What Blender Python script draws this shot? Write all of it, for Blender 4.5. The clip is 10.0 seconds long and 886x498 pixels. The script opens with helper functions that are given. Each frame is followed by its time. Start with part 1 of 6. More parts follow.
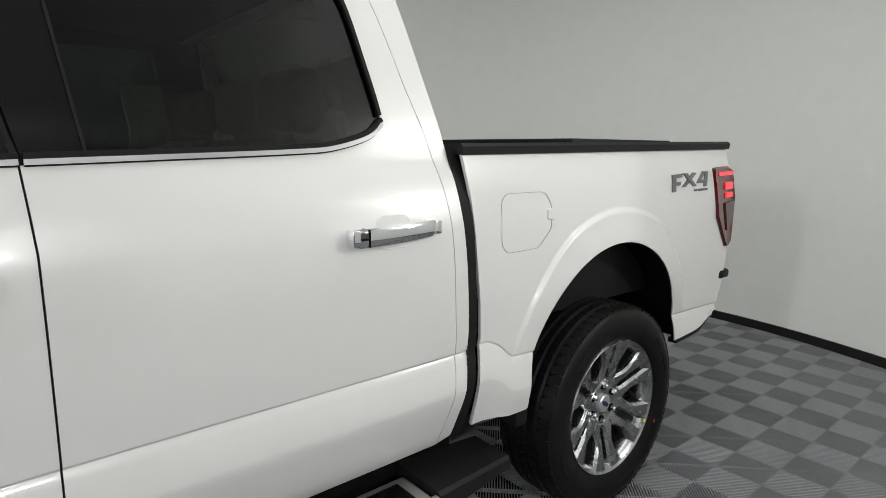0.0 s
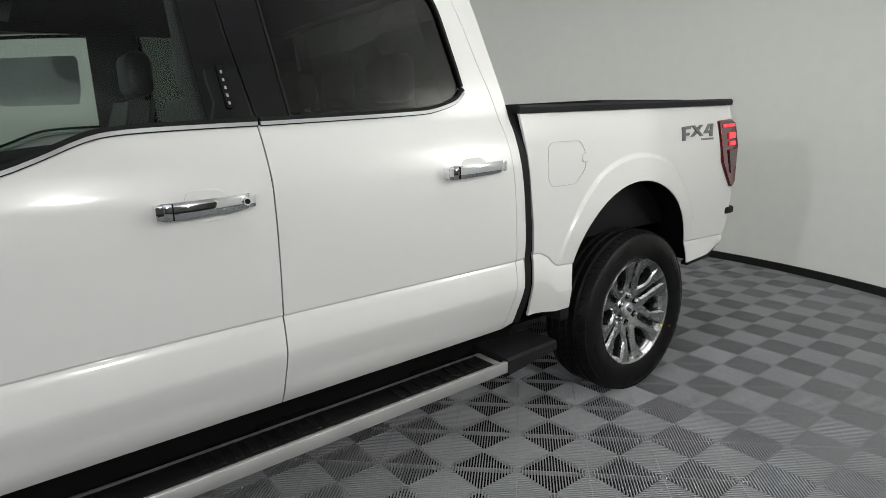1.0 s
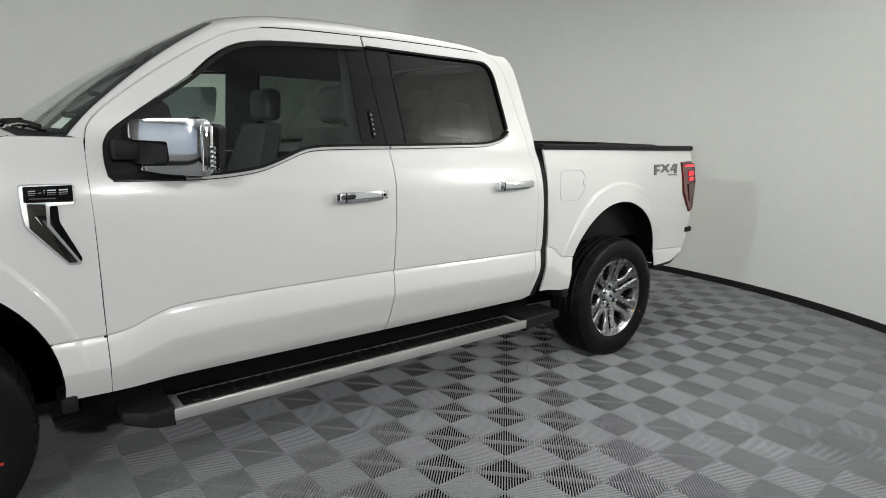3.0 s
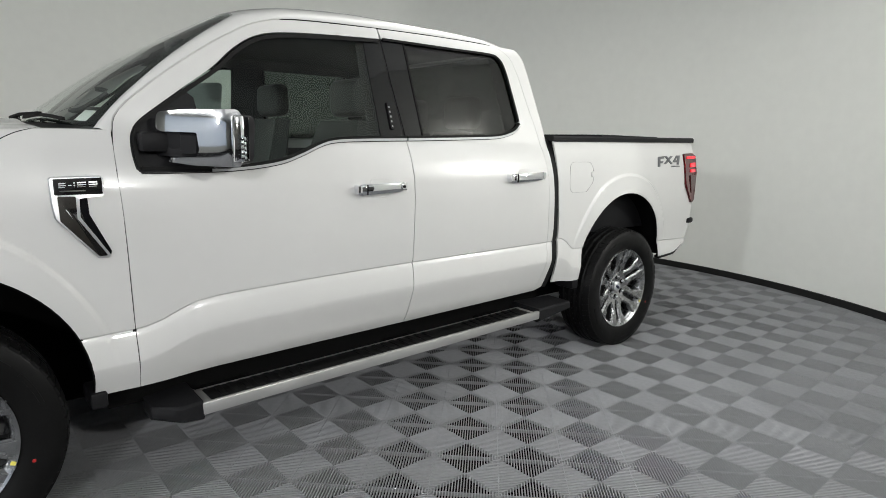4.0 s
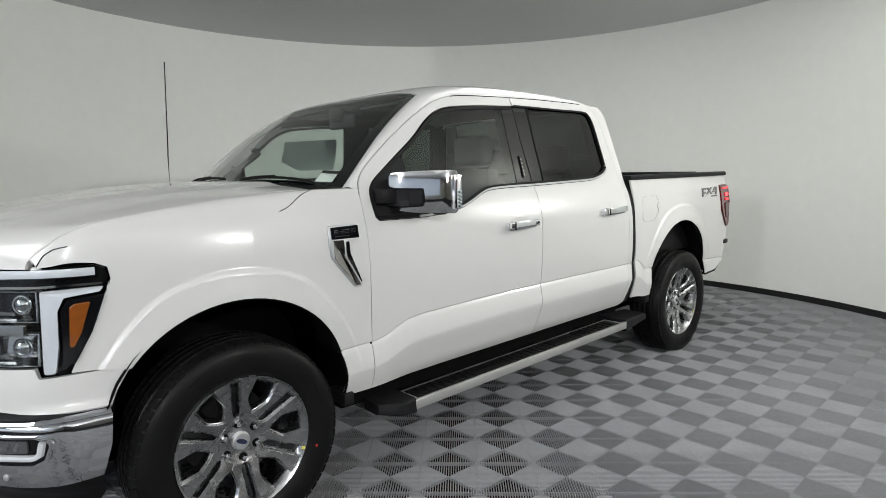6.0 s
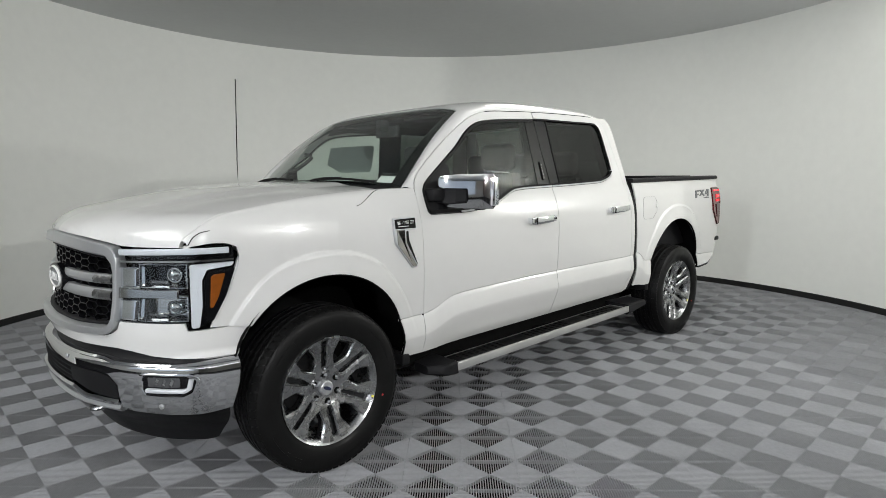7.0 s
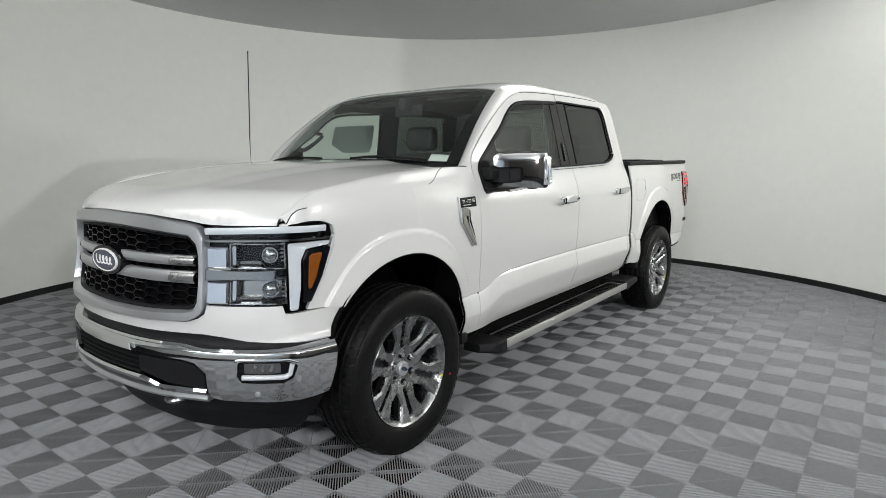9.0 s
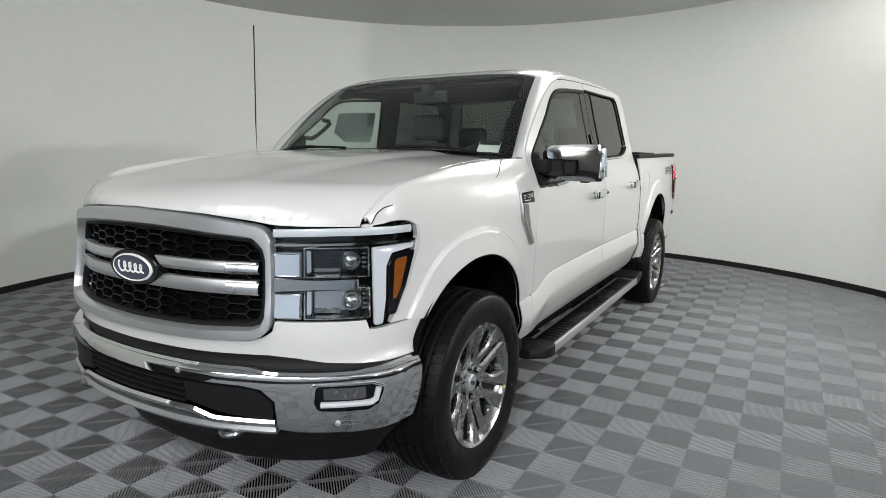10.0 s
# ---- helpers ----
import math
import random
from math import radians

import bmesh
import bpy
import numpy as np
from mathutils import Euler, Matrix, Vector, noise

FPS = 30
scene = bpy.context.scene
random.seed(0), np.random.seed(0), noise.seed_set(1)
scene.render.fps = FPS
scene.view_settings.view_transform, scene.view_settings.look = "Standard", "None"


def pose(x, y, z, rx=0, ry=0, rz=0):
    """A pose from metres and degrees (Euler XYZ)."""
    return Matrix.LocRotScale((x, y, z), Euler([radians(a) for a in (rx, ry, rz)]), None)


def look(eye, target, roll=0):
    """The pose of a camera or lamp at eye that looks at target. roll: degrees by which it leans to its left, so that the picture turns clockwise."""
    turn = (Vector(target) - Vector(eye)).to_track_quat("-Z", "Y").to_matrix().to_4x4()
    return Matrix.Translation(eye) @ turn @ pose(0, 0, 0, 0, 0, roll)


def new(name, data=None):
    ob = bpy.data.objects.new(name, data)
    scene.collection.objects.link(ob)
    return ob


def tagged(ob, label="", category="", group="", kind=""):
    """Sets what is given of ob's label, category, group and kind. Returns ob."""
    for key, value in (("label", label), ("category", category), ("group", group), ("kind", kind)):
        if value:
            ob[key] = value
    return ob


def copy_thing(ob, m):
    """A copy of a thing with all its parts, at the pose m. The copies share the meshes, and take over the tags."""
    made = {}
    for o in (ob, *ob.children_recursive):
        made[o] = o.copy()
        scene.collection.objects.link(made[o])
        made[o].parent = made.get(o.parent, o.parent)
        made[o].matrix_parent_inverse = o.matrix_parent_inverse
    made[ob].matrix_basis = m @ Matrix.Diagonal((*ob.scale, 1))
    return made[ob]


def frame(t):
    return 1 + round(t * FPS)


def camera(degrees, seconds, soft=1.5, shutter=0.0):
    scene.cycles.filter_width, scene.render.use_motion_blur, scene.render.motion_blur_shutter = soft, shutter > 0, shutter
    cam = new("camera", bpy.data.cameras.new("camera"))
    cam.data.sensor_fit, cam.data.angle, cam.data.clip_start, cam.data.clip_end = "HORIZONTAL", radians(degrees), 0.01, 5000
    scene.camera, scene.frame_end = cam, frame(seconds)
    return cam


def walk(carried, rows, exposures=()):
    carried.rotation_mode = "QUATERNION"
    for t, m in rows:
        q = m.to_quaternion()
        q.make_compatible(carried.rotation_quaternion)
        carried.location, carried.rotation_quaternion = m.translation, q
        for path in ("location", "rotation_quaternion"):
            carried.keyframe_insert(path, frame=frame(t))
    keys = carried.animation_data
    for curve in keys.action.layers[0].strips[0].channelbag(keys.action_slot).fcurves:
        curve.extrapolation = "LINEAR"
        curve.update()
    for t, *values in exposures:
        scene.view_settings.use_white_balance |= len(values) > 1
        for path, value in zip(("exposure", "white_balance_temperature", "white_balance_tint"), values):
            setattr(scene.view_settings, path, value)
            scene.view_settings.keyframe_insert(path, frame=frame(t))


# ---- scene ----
cam = camera(73.8, 10.0, soft=0.6)
PATH = [
    (0, (1.742, -2.244, 1.417), (3.0, -0.726, 1.08), 0.4),
    (0.5, (1.531, -2.456, 1.412), (2.751, -0.91, 1.061), 0.2),
    (1, (1.192, -2.676, 1.384), (2.364, -1.114, 0.955), -1.5),
    (1.5, (0.91, -2.881, 1.431), (2.044, -1.294, 0.989), -1.3),
    (2, (0.68, -3.143, 1.388), (1.912, -1.616, 0.999), 1.3),
    (2.5, (0.438, -3.311, 1.427), (1.666, -1.772, 1.079), 2.1),
    (4, (0.12, -3.218, 1.367), (1.396, -1.718, 1.018), 1.3),
    (4.5, (0.069, -2.972, 1.373), (1.411, -1.513, 1.108), 1.5),
    (5, (-0.215, -2.883, 1.34), (1.154, -1.452, 1.065), 0.6),
    (5.5, (-0.588, -2.977, 1.428), (0.763, -1.523, 1.182), -0.7),
    (7, (-1.552, -3.406, 1.441), (-0.192, -1.959, 1.205), -0.4),
    (7.5, (-1.707, -3.501, 1.423), (-0.337, -2.063, 1.188), 0.9),
    (8, (-1.812, -3.43, 1.392), (-0.395, -2.037, 1.164), 1.1),
    (8.5, (-2.019, -3.129, 1.414), (-0.521, -1.828, 1.157), -0.1),
    (9, (-2.122, -2.791, 1.401), (-0.553, -1.583, 1.119), 0.1),
    (9.5, (-2.16, -2.404, 1.405), (-0.535, -1.279, 1.097), 0.7),
    (10, (-2.243, -2.096, 1.398), (-0.544, -1.087, 1.088), 0.6),
]
walk(cam, [(t, look(eye, target, roll)) for t, eye, target, roll in PATH],
     exposures=((0, 0.12), (2.5, 0.23), (4.5, 0.33), (7, 0.38), (10, 0.42)))

# ---- light ----
world = bpy.data.worlds.new("world")
scene.world = world
world.use_nodes = True
world.node_tree.nodes["Background"].inputs[0].default_value = (0.8, 0.85, 0.9, 1)
world.node_tree.nodes["Background"].inputs[1].default_value = 0.0


def area_lamp(name, at, size, power, target=None, shape="DISK", size_y=None, color=(1, 1, 1)):
    data = bpy.data.lights.new(name, "AREA")
    data.shape, data.size, data.energy, data.color = shape, size, power, color
    if size_y:
        data.size_y = size_y
    ob = new(name, data)
    ob.matrix_world = look(at, target or (at[0], at[1] + 0.001, at[2] - 1))
    return ob


# ---- materials ----
def material(name, color, rough=0.5, metal=0.0, coat=0.0, grain=None, bump=0.0, spots=None, spec=0.5, trans=0.0, ior=1.45, emit=None):
    """A principled material. grain: (scale, amount) of value variation; spots: (scale, amount) of roughness variation."""
    m = bpy.data.materials.new(name)
    m.use_nodes = True
    nt = m.node_tree
    b = nt.nodes["Principled BSDF"]
    b.inputs["Base Color"].default_value = (*color, 1)
    b.inputs["Roughness"].default_value = rough
    b.inputs["Metallic"].default_value = metal
    b.inputs["Coat Weight"].default_value = coat
    b.inputs["Coat Roughness"].default_value = 0.03
    b.inputs["Specular IOR Level"].default_value = spec
    b.inputs["Transmission Weight"].default_value = trans
    b.inputs["IOR"].default_value = ior
    if emit:
        b.inputs["Emission Color"].default_value = (*emit[:3], 1)
        b.inputs["Emission Strength"].default_value = emit[3]
    if grain or spots or bump:
        tc = nt.nodes.new("ShaderNodeTexCoord")
    if grain:
        n1 = nt.nodes.new("ShaderNodeTexNoise")
        n1.inputs["Scale"].default_value, n1.inputs["Detail"].default_value = grain[0], 6
        n2 = nt.nodes.new("ShaderNodeTexNoise")
        n2.inputs["Scale"].default_value, n2.inputs["Detail"].default_value = grain[0] * 14, 3
        add = nt.nodes.new("ShaderNodeMath")
        add.operation = "ADD"
        ramp = nt.nodes.new("ShaderNodeMapRange")
        ramp.inputs["From Min"].default_value, ramp.inputs["From Max"].default_value = 0.6, 1.4
        ramp.inputs["To Min"].default_value, ramp.inputs["To Max"].default_value = 1 - grain[1], 1 + grain[1]
        hsv = nt.nodes.new("ShaderNodeHueSaturation")
        hsv.inputs["Color"].default_value = (*color, 1)
        for n in (n1, n2):
            nt.links.new(tc.outputs["Object"], n.inputs["Vector"])
        nt.links.new(n1.outputs["Fac"], add.inputs[0])
        nt.links.new(n2.outputs["Fac"], add.inputs[1])
        nt.links.new(add.outputs[0], ramp.inputs["Value"])
        nt.links.new(ramp.outputs[0], hsv.inputs["Value"])
        nt.links.new(hsv.outputs[0], b.inputs["Base Color"])
    if spots:
        n3 = nt.nodes.new("ShaderNodeTexNoise")
        n3.inputs["Scale"].default_value, n3.inputs["Detail"].default_value = spots[0], 5
        rr = nt.nodes.new("ShaderNodeMapRange")
        rr.inputs["From Min"].default_value, rr.inputs["From Max"].default_value = 0.3, 0.7
        rr.inputs["To Min"].default_value, rr.inputs["To Max"].default_value = max(0, rough - spots[1]), rough + spots[1]
        nt.links.new(tc.outputs["Object"], n3.inputs["Vector"])
        nt.links.new(n3.outputs["Fac"], rr.inputs["Value"])
        nt.links.new(rr.outputs[0], b.inputs["Roughness"])
    if bump:
        n4 = nt.nodes.new("ShaderNodeTexNoise")
        n4.inputs["Scale"].default_value, n4.inputs["Detail"].default_value = bump[0], 4
        bp = nt.nodes.new("ShaderNodeBump")
        bp.inputs["Strength"].default_value, bp.inputs["Distance"].default_value = bump[1], bump[2]
        nt.links.new(tc.outputs["Object"], n4.inputs["Vector"])
        nt.links.new(n4.outputs["Fac"], bp.inputs["Height"])
        nt.links.new(bp.outputs[0], b.inputs["Normal"])
    return m


def tinted(name, color, gloss=0.05):
    """Thin tinted glass: see-through of a given colour under a sharp reflection that grows at grazing angles."""
    m = bpy.data.materials.new(name)
    m.use_nodes = True
    nt = m.node_tree
    nt.nodes.remove(nt.nodes["Principled BSDF"])
    clear = nt.nodes.new("ShaderNodeBsdfTransparent")
    clear.inputs[0].default_value = (*color, 1)
    shine = nt.nodes.new("ShaderNodeBsdfGlossy")
    shine.inputs["Roughness"].default_value = 0.0
    shine.inputs["Color"].default_value = (1, 1, 1, 1)
    facing = nt.nodes.new("ShaderNodeLayerWeight")
    facing.inputs["Blend"].default_value = 0.5
    power = nt.nodes.new("ShaderNodeMath")
    power.operation = "POWER"
    power.inputs[1].default_value = 5.0
    fres = nt.nodes.new("ShaderNodeMath")
    fres.operation = "MULTIPLY_ADD"
    fres.inputs[1].default_value, fres.inputs[2].default_value = 1 - gloss, gloss
    nt.links.new(facing.outputs["Facing"], power.inputs[0])
    nt.links.new(power.outputs[0], fres.inputs[0])
    mix = nt.nodes.new("ShaderNodeMixShader")
    nt.links.new(fres.outputs[0], mix.inputs[0])
    nt.links.new(clear.outputs[0], mix.inputs[1])
    nt.links.new(shine.outputs[0], mix.inputs[2])
    nt.links.new(mix.outputs[0], nt.nodes["Material Output"].inputs[0])
    return m


PAINT = material("white_paint", (0.60, 0.60, 0.588), 0.3, coat=1.0, grain=(1.2, 0.012), bump=(420, 0.03, 0.0004))
PAINT.node_tree.nodes["Principled BSDF"].inputs["Coat Roughness"].default_value = 0.085
CHROME = material("chrome", (0.82, 0.83, 0.85), 0.05, 1.0, spots=(6, 0.03))
CAP_CHROME = material("mirror_cap_chrome", (0.62, 0.625, 0.62), 0.07, 1.0, spots=(6, 0.03))
SATIN = material("satin_chrome", (0.50, 0.51, 0.52), 0.34, 0.75, spots=(9, 0.06))
ALLOY = material("machined_alloy", (0.40, 0.405, 0.41), 0.26, 1.0, spots=(20, 0.06))
# blackened for the shade in the wheel's open slots
ALLOY_DARK = material("dark_alloy_pocket", (0.045, 0.046, 0.048), 0.3, 0.8, spots=(20, 0.08))
BLACK = material("gloss_black", (0.005, 0.005, 0.006), 0.02, spec=0.35)
PLASTIC = material("black_moulded_plastic", (0.011, 0.011, 0.012), 0.5, grain=(8, 0.15), bump=(700, 0.25, 0.0006), spec=0.16)
RUBBER = material("tyre_rubber", (0.006, 0.006, 0.006), 0.43, grain=(9, 0.25), spots=(14, 0.1), bump=(260, 0.15, 0.0005), spec=0.16)
DARK = material("black_felt_lining", (0.005, 0.005, 0.005), 0.9, grain=(10, 0.2), spec=0.04)
SEAL = material("rubber_seal", (0.010, 0.010, 0.010), 0.6, grain=(20, 0.2), spec=0.15)
GLASS = tinted("side_glass", (0.66, 0.73, 0.69), 0.03)
SCREEN = tinted("windscreen_glass", (0.84, 0.91, 0.87))
PRIVACY = tinted("privacy_glass", (0.09, 0.106, 0.098), 0.03)
LENS = tinted("clear_lens", (0.93, 0.95, 0.96), 0.03)
RED_LENS = material("red_lens", (0.075, 0.003, 0.005), 0.12, coat=1.0, grain=(30, 0.2))
RED_LIT = material("red_light_bar", (0.75, 0.02, 0.03), 0.2, coat=1.0, emit=(1.0, 0.03, 0.05, 0.55))
SMOKED = material("smoked_lens", (0.06, 0.02, 0.02), 0.1, coat=1.0)
FOG = material("dark_fog_glass", (0.06, 0.062, 0.065), 0.1, coat=1.0)
AMBER = material("amber_marker", (0.24, 0.065, 0.007), 0.2, coat=1.0, grain=(60, 0.2))
BOWL = material("lamp_bowl_chrome", (0.55, 0.57, 0.58), 0.14, 1.0, spots=(30, 0.08))
LIGHT_BAR = material("white_light_guide", (0.56, 0.58, 0.61), 0.3, coat=1.0)
DARK_CHROME = material("dark_chrome", (0.40, 0.39, 0.375), 0.10, 1.0, spots=(9, 0.04))
RED_PAINT = material("red_paint_dot", (0.45, 0.02, 0.02), 0.5, grain=(90, 0.2))
YELLOW_TAG = material("yellow_tag", (0.75, 0.68, 0.12), 0.6, grain=(90, 0.1))
BRUSHED = material("brushed_aluminium", (0.52, 0.52, 0.51), 0.36, 0.7, spots=(12, 0.08))
STEEL = material("dark_chassis", (0.02, 0.02, 0.021), 0.6, grain=(6, 0.3), spec=0.15)
LEATHER = material("grey_leather", (0.07, 0.073, 0.073), 0.5, grain=(7, 0.1), bump=(240, 0.2, 0.001))
TRIM = material("dark_cabin_plastic", (0.035, 0.036, 0.038), 0.55, grain=(12, 0.12))
LINER = material("headliner_cloth", (0.065, 0.065, 0.064), 0.9, grain=(30, 0.08))
PAPER = material("white_paper", (0.82, 0.82, 0.80), 0.7, grain=(40, 0.03))
INK = material("black_ink", (0.02, 0.02, 0.02), 0.6)
BLUE = material("dark_blue_enamel", (0.012, 0.018, 0.05), 0.12, coat=1.0)
GREY_BADGE = material("grey_badge", (0.16, 0.165, 0.17), 0.35, 0.5, grain=(60, 0.15))
WALL = material("booth_wall_paint", (0.83, 0.84, 0.80), 0.75, grain=(0.7, 0.025), bump=(60, 0.08, 0.002))
CEILING = material("ceiling_paint", (0.62, 0.63, 0.63), 0.85, grain=(0.9, 0.03))
BAY = material("bay_wall_paint", (0.40, 0.41, 0.40), 0.8, grain=(0.8, 0.05))
# darker copy of the bay paint, with the bay's gloom put into its colour
BAY_SHADED = material("shaded_bay_wall", (0.13, 0.125, 0.115), 0.8, grain=(0.8, 0.06))
BASE = material("black_baseboard_vinyl", (0.012, 0.012, 0.012), 0.4, grain=(5, 0.2))


def floor_material():
    m = material("grey_floor_plastic", (0.275, 0.28, 0.292), 0.6, grain=(3, 0.10), spots=(5, 0.08), bump=(300, 0.1, 0.0006), spec=0.12)
    nt = m.node_tree
    info = nt.nodes.new("ShaderNodeObjectInfo")
    rng = nt.nodes.new("ShaderNodeMapRange")
    rng.inputs["To Min"].default_value, rng.inputs["To Max"].default_value = 0.94, 1.06
    hue = [n for n in nt.nodes if n.type == "HUE_SAT"][0]
    mul = nt.nodes.new("ShaderNodeMath")
    mul.operation = "MULTIPLY"
    old = hue.inputs["Value"].links[0].from_socket
    nt.links.new(info.outputs["Random"], rng.inputs["Value"])
    nt.links.new(rng.outputs[0], mul.inputs[0])
    nt.links.new(old, mul.inputs[1])
    nt.links.new(mul.outputs[0], hue.inputs["Value"])
    return m


KEY_GREY = material("grey_key_print", (0.25, 0.25, 0.25), 0.6, grain=(50, 0.2))
FLOOR = floor_material()
# near-black, so the colour itself gives the shade between the ribs
PIT = material("subfloor_gap_black", (0.010, 0.010, 0.011), 0.95, grain=(4, 0.2), spec=0.05)


# ---- mesh helpers ----
def link_mesh(name, bm, mat, parent=None, label="", sharp=38):
    for e in bm.edges:
        if len(e.link_faces) == 2 and e.calc_face_angle(0) > radians(sharp):
            e.smooth = False
    for f in bm.faces:
        f.smooth = True
    me = bpy.data.meshes.new(name)
    bm.to_mesh(me)
    bm.free()
    for m in mat if isinstance(mat, (list, tuple)) else [mat]:
        me.materials.append(m)
    ob = new(name, me)
    if parent:
        ob.parent = parent
    if label:
        ob["label"] = label
    return ob


def part(name, bm, mat, parent, label="", sharp=38):
    return link_mesh(name, bm, mat, parent, label, sharp)


def thing(name, label, category, at=(0, 0, 0), group="", kind=""):
    ob = new(name)
    ob.location = at
    ob.empty_display_size = 0.2
    return tagged(ob, label, category, group, kind)


def curve(knots):
    """A smooth function through (x, y) knots, straight beyond them."""
    xs = [k[0] for k in knots]
    ys = [k[1] for k in knots]
    n = len(xs)
    d = [(ys[i + 1] - ys[i]) / (xs[i + 1] - xs[i]) for i in range(n - 1)]
    t = [d[0]] + [0 if d[i - 1] * d[i] <= 0 else 2 * d[i - 1] * d[i] / (d[i - 1] + d[i]) for i in range(1, n - 1)] + [d[-1]]

    def f(x):
        if x <= xs[0]:
            return ys[0] + t[0] * (x - xs[0])
        if x >= xs[-1]:
            return ys[-1] + t[-1] * (x - xs[-1])
        i = max(k for k in range(n - 1) if xs[k] <= x)
        h = xs[i + 1] - xs[i]
        s = (x - xs[i]) / h
        return (ys[i] * (1 + 2 * s) * (1 - s) ** 2 + t[i] * h * s * (1 - s) ** 2
                + ys[i + 1] * s * s * (3 - 2 * s) + t[i + 1] * h * s * s * (s - 1))
    return f


def smooth(a, b, x):
    s = min(1, max(0, (x - a) / (b - a)))
    return s * s * (3 - 2 * s)


def rounded(pts, r=0.03, seg=5):
    """The outline with its corners rounded. A point may carry its own radius as a third number."""
    out = []
    n = len(pts)
    for i, p in enumerate(pts):
        rad = p[2] if len(p) > 2 else r
        a, b, c = Vector(pts[i - 1][:2]), Vector(p[:2]), Vector(pts[(i + 1) % n][:2])
        u, v = (a - b), (c - b)
        lu, lv = u.length, v.length
        if rad <= 0 or lu < 1e-6 or lv < 1e-6:
            out.append((b.x, b.y))
            continue
        u, v = u / lu, v / lv
        ang = math.acos(max(-1, min(1, u.dot(v))))
        if ang > radians(176):
            out.append((b.x, b.y))
            continue
        cut = min(rad / math.tan(ang / 2), lu * 0.48, lv * 0.48)
        p0, p1 = b + u * cut, b + v * cut
        for k in range(seg + 1):
            s = k / seg
            q = p0 * (1 - s) ** 2 + b * 2 * s * (1 - s) + p1 * s * s
            out.append((q.x, q.y))
    return out


def spline(pts, seg=6):
    """An open curve through points of any size, smoothed."""
    pts = [Vector(p) for p in pts]
    out = []
    for i in range(len(pts) - 1):
        p0, p1, p2, p3 = pts[max(0, i - 1)], pts[i], pts[i + 1], pts[min(len(pts) - 1, i + 2)]
        for k in range(seg):
            s = k / seg
            out.append(0.5 * ((2 * p1) + (p2 - p0) * s + (2 * p0 - 5 * p1 + 4 * p2 - p3) * s * s + (3 * p1 - p0 - 3 * p2 + p3) * s ** 3))
    out.append(pts[-1])
    return [tuple(p) for p in out]


def panel(name, outline, surf, mat, parent, step=0.035, lip=0.014, inset=0.0, label="", flip=False, step_v=None, extra=()):
    """A pressed panel: the outline in the (u, v) of a surface, cut into small cells, laid on that surface and turned in at its rim."""
    from mathutils.geometry import tessellate_polygon
    flat = [Vector((p[0], p[1], 0)) for p in outline]
    bm = bmesh.new()
    vs = [bm.verts.new(p) for p in flat]
    for tri in tessellate_polygon([flat]):
        try:
            bm.faces.new([vs[i] for i in tri])
        except ValueError:
            pass
    bmesh.ops.recalc_face_normals(bm, faces=bm.faces)
    for axis, st in ((0, step), (1, step_v or step)):
        lo, hi = min(p[axis] for p in flat), max(p[axis] for p in flat)
        k = math.floor(lo / st) + 1
        while k * st < hi:
            co, no = [0, 0, 0], [0, 0, 0]
            co[axis], no[axis] = k * st, 1
            bmesh.ops.bisect_plane(bm, geom=bm.verts[:] + bm.edges[:] + bm.faces[:], plane_co=co, plane_no=no, dist=1e-5)
            k += 1
    for v in extra:
        bmesh.ops.bisect_plane(bm, geom=bm.verts[:] + bm.edges[:] + bm.faces[:], plane_co=(0, v, 0), plane_no=(0, 1, 0), dist=1e-5)
    rim = [e for e in bm.edges if len(e.link_faces) == 1]
    uv = {v: (v.co.x, v.co.y) for v in bm.verts}
    e = 0.002
    normal = {}
    for v, (a, b) in uv.items():
        p = Vector(surf(a, b))
        n = (Vector(surf(a + e, b)) - Vector(surf(a - e, b))).cross(Vector(surf(a, b + e)) - Vector(surf(a, b - e)))
        n = n.normalized() if n.length > 1e-12 else Vector((0, 0, 1))
        if flip:
            n = -n
        normal[v] = n
        v.co = p - n * inset
    if flip:
        bmesh.ops.reverse_faces(bm, faces=bm.faces)
    skin = set(bm.faces)
    for f in bm.faces:
        f.normal_update()
    if sum(f.normal.dot(normal[f.verts[0]]) * f.calc_area() for f in bm.faces) < 0:
        bmesh.ops.reverse_faces(bm, faces=bm.faces)
    if lip:
        made = bmesh.ops.extrude_edge_only(bm, edges=rim)["geom"]
        fresh = [g for g in made if isinstance(g, bmesh.types.BMVert)]
        for v in fresh:
            mate = [o.other_vert(v) for o in v.link_edges if o.other_vert(v) in normal][0]
            v.co = v.co - normal[mate] * lip
    bm.verts.index_update()
    bm.faces.ensure_lookup_table()
    nors = {v.index: n for v, n in normal.items()}
    flags = [f in skin for f in bm.faces]
    for f in bm.faces:
        f.smooth = True
    me = bpy.data.meshes.new(name)
    bm.to_mesh(me)
    bm.free()
    me.materials.append(mat)
    loops = []
    for poly, s in zip(me.polygons, flags):
        for li in poly.loop_indices:
            vi = me.loops[li].vertex_index
            loops.append(tuple(nors[vi]) if s and vi in nors else tuple(poly.normal))
    me.normals_split_custom_set(loops)
    ob = new(name, me)
    ob.parent = parent
    if label:
        ob["label"] = label
    return ob


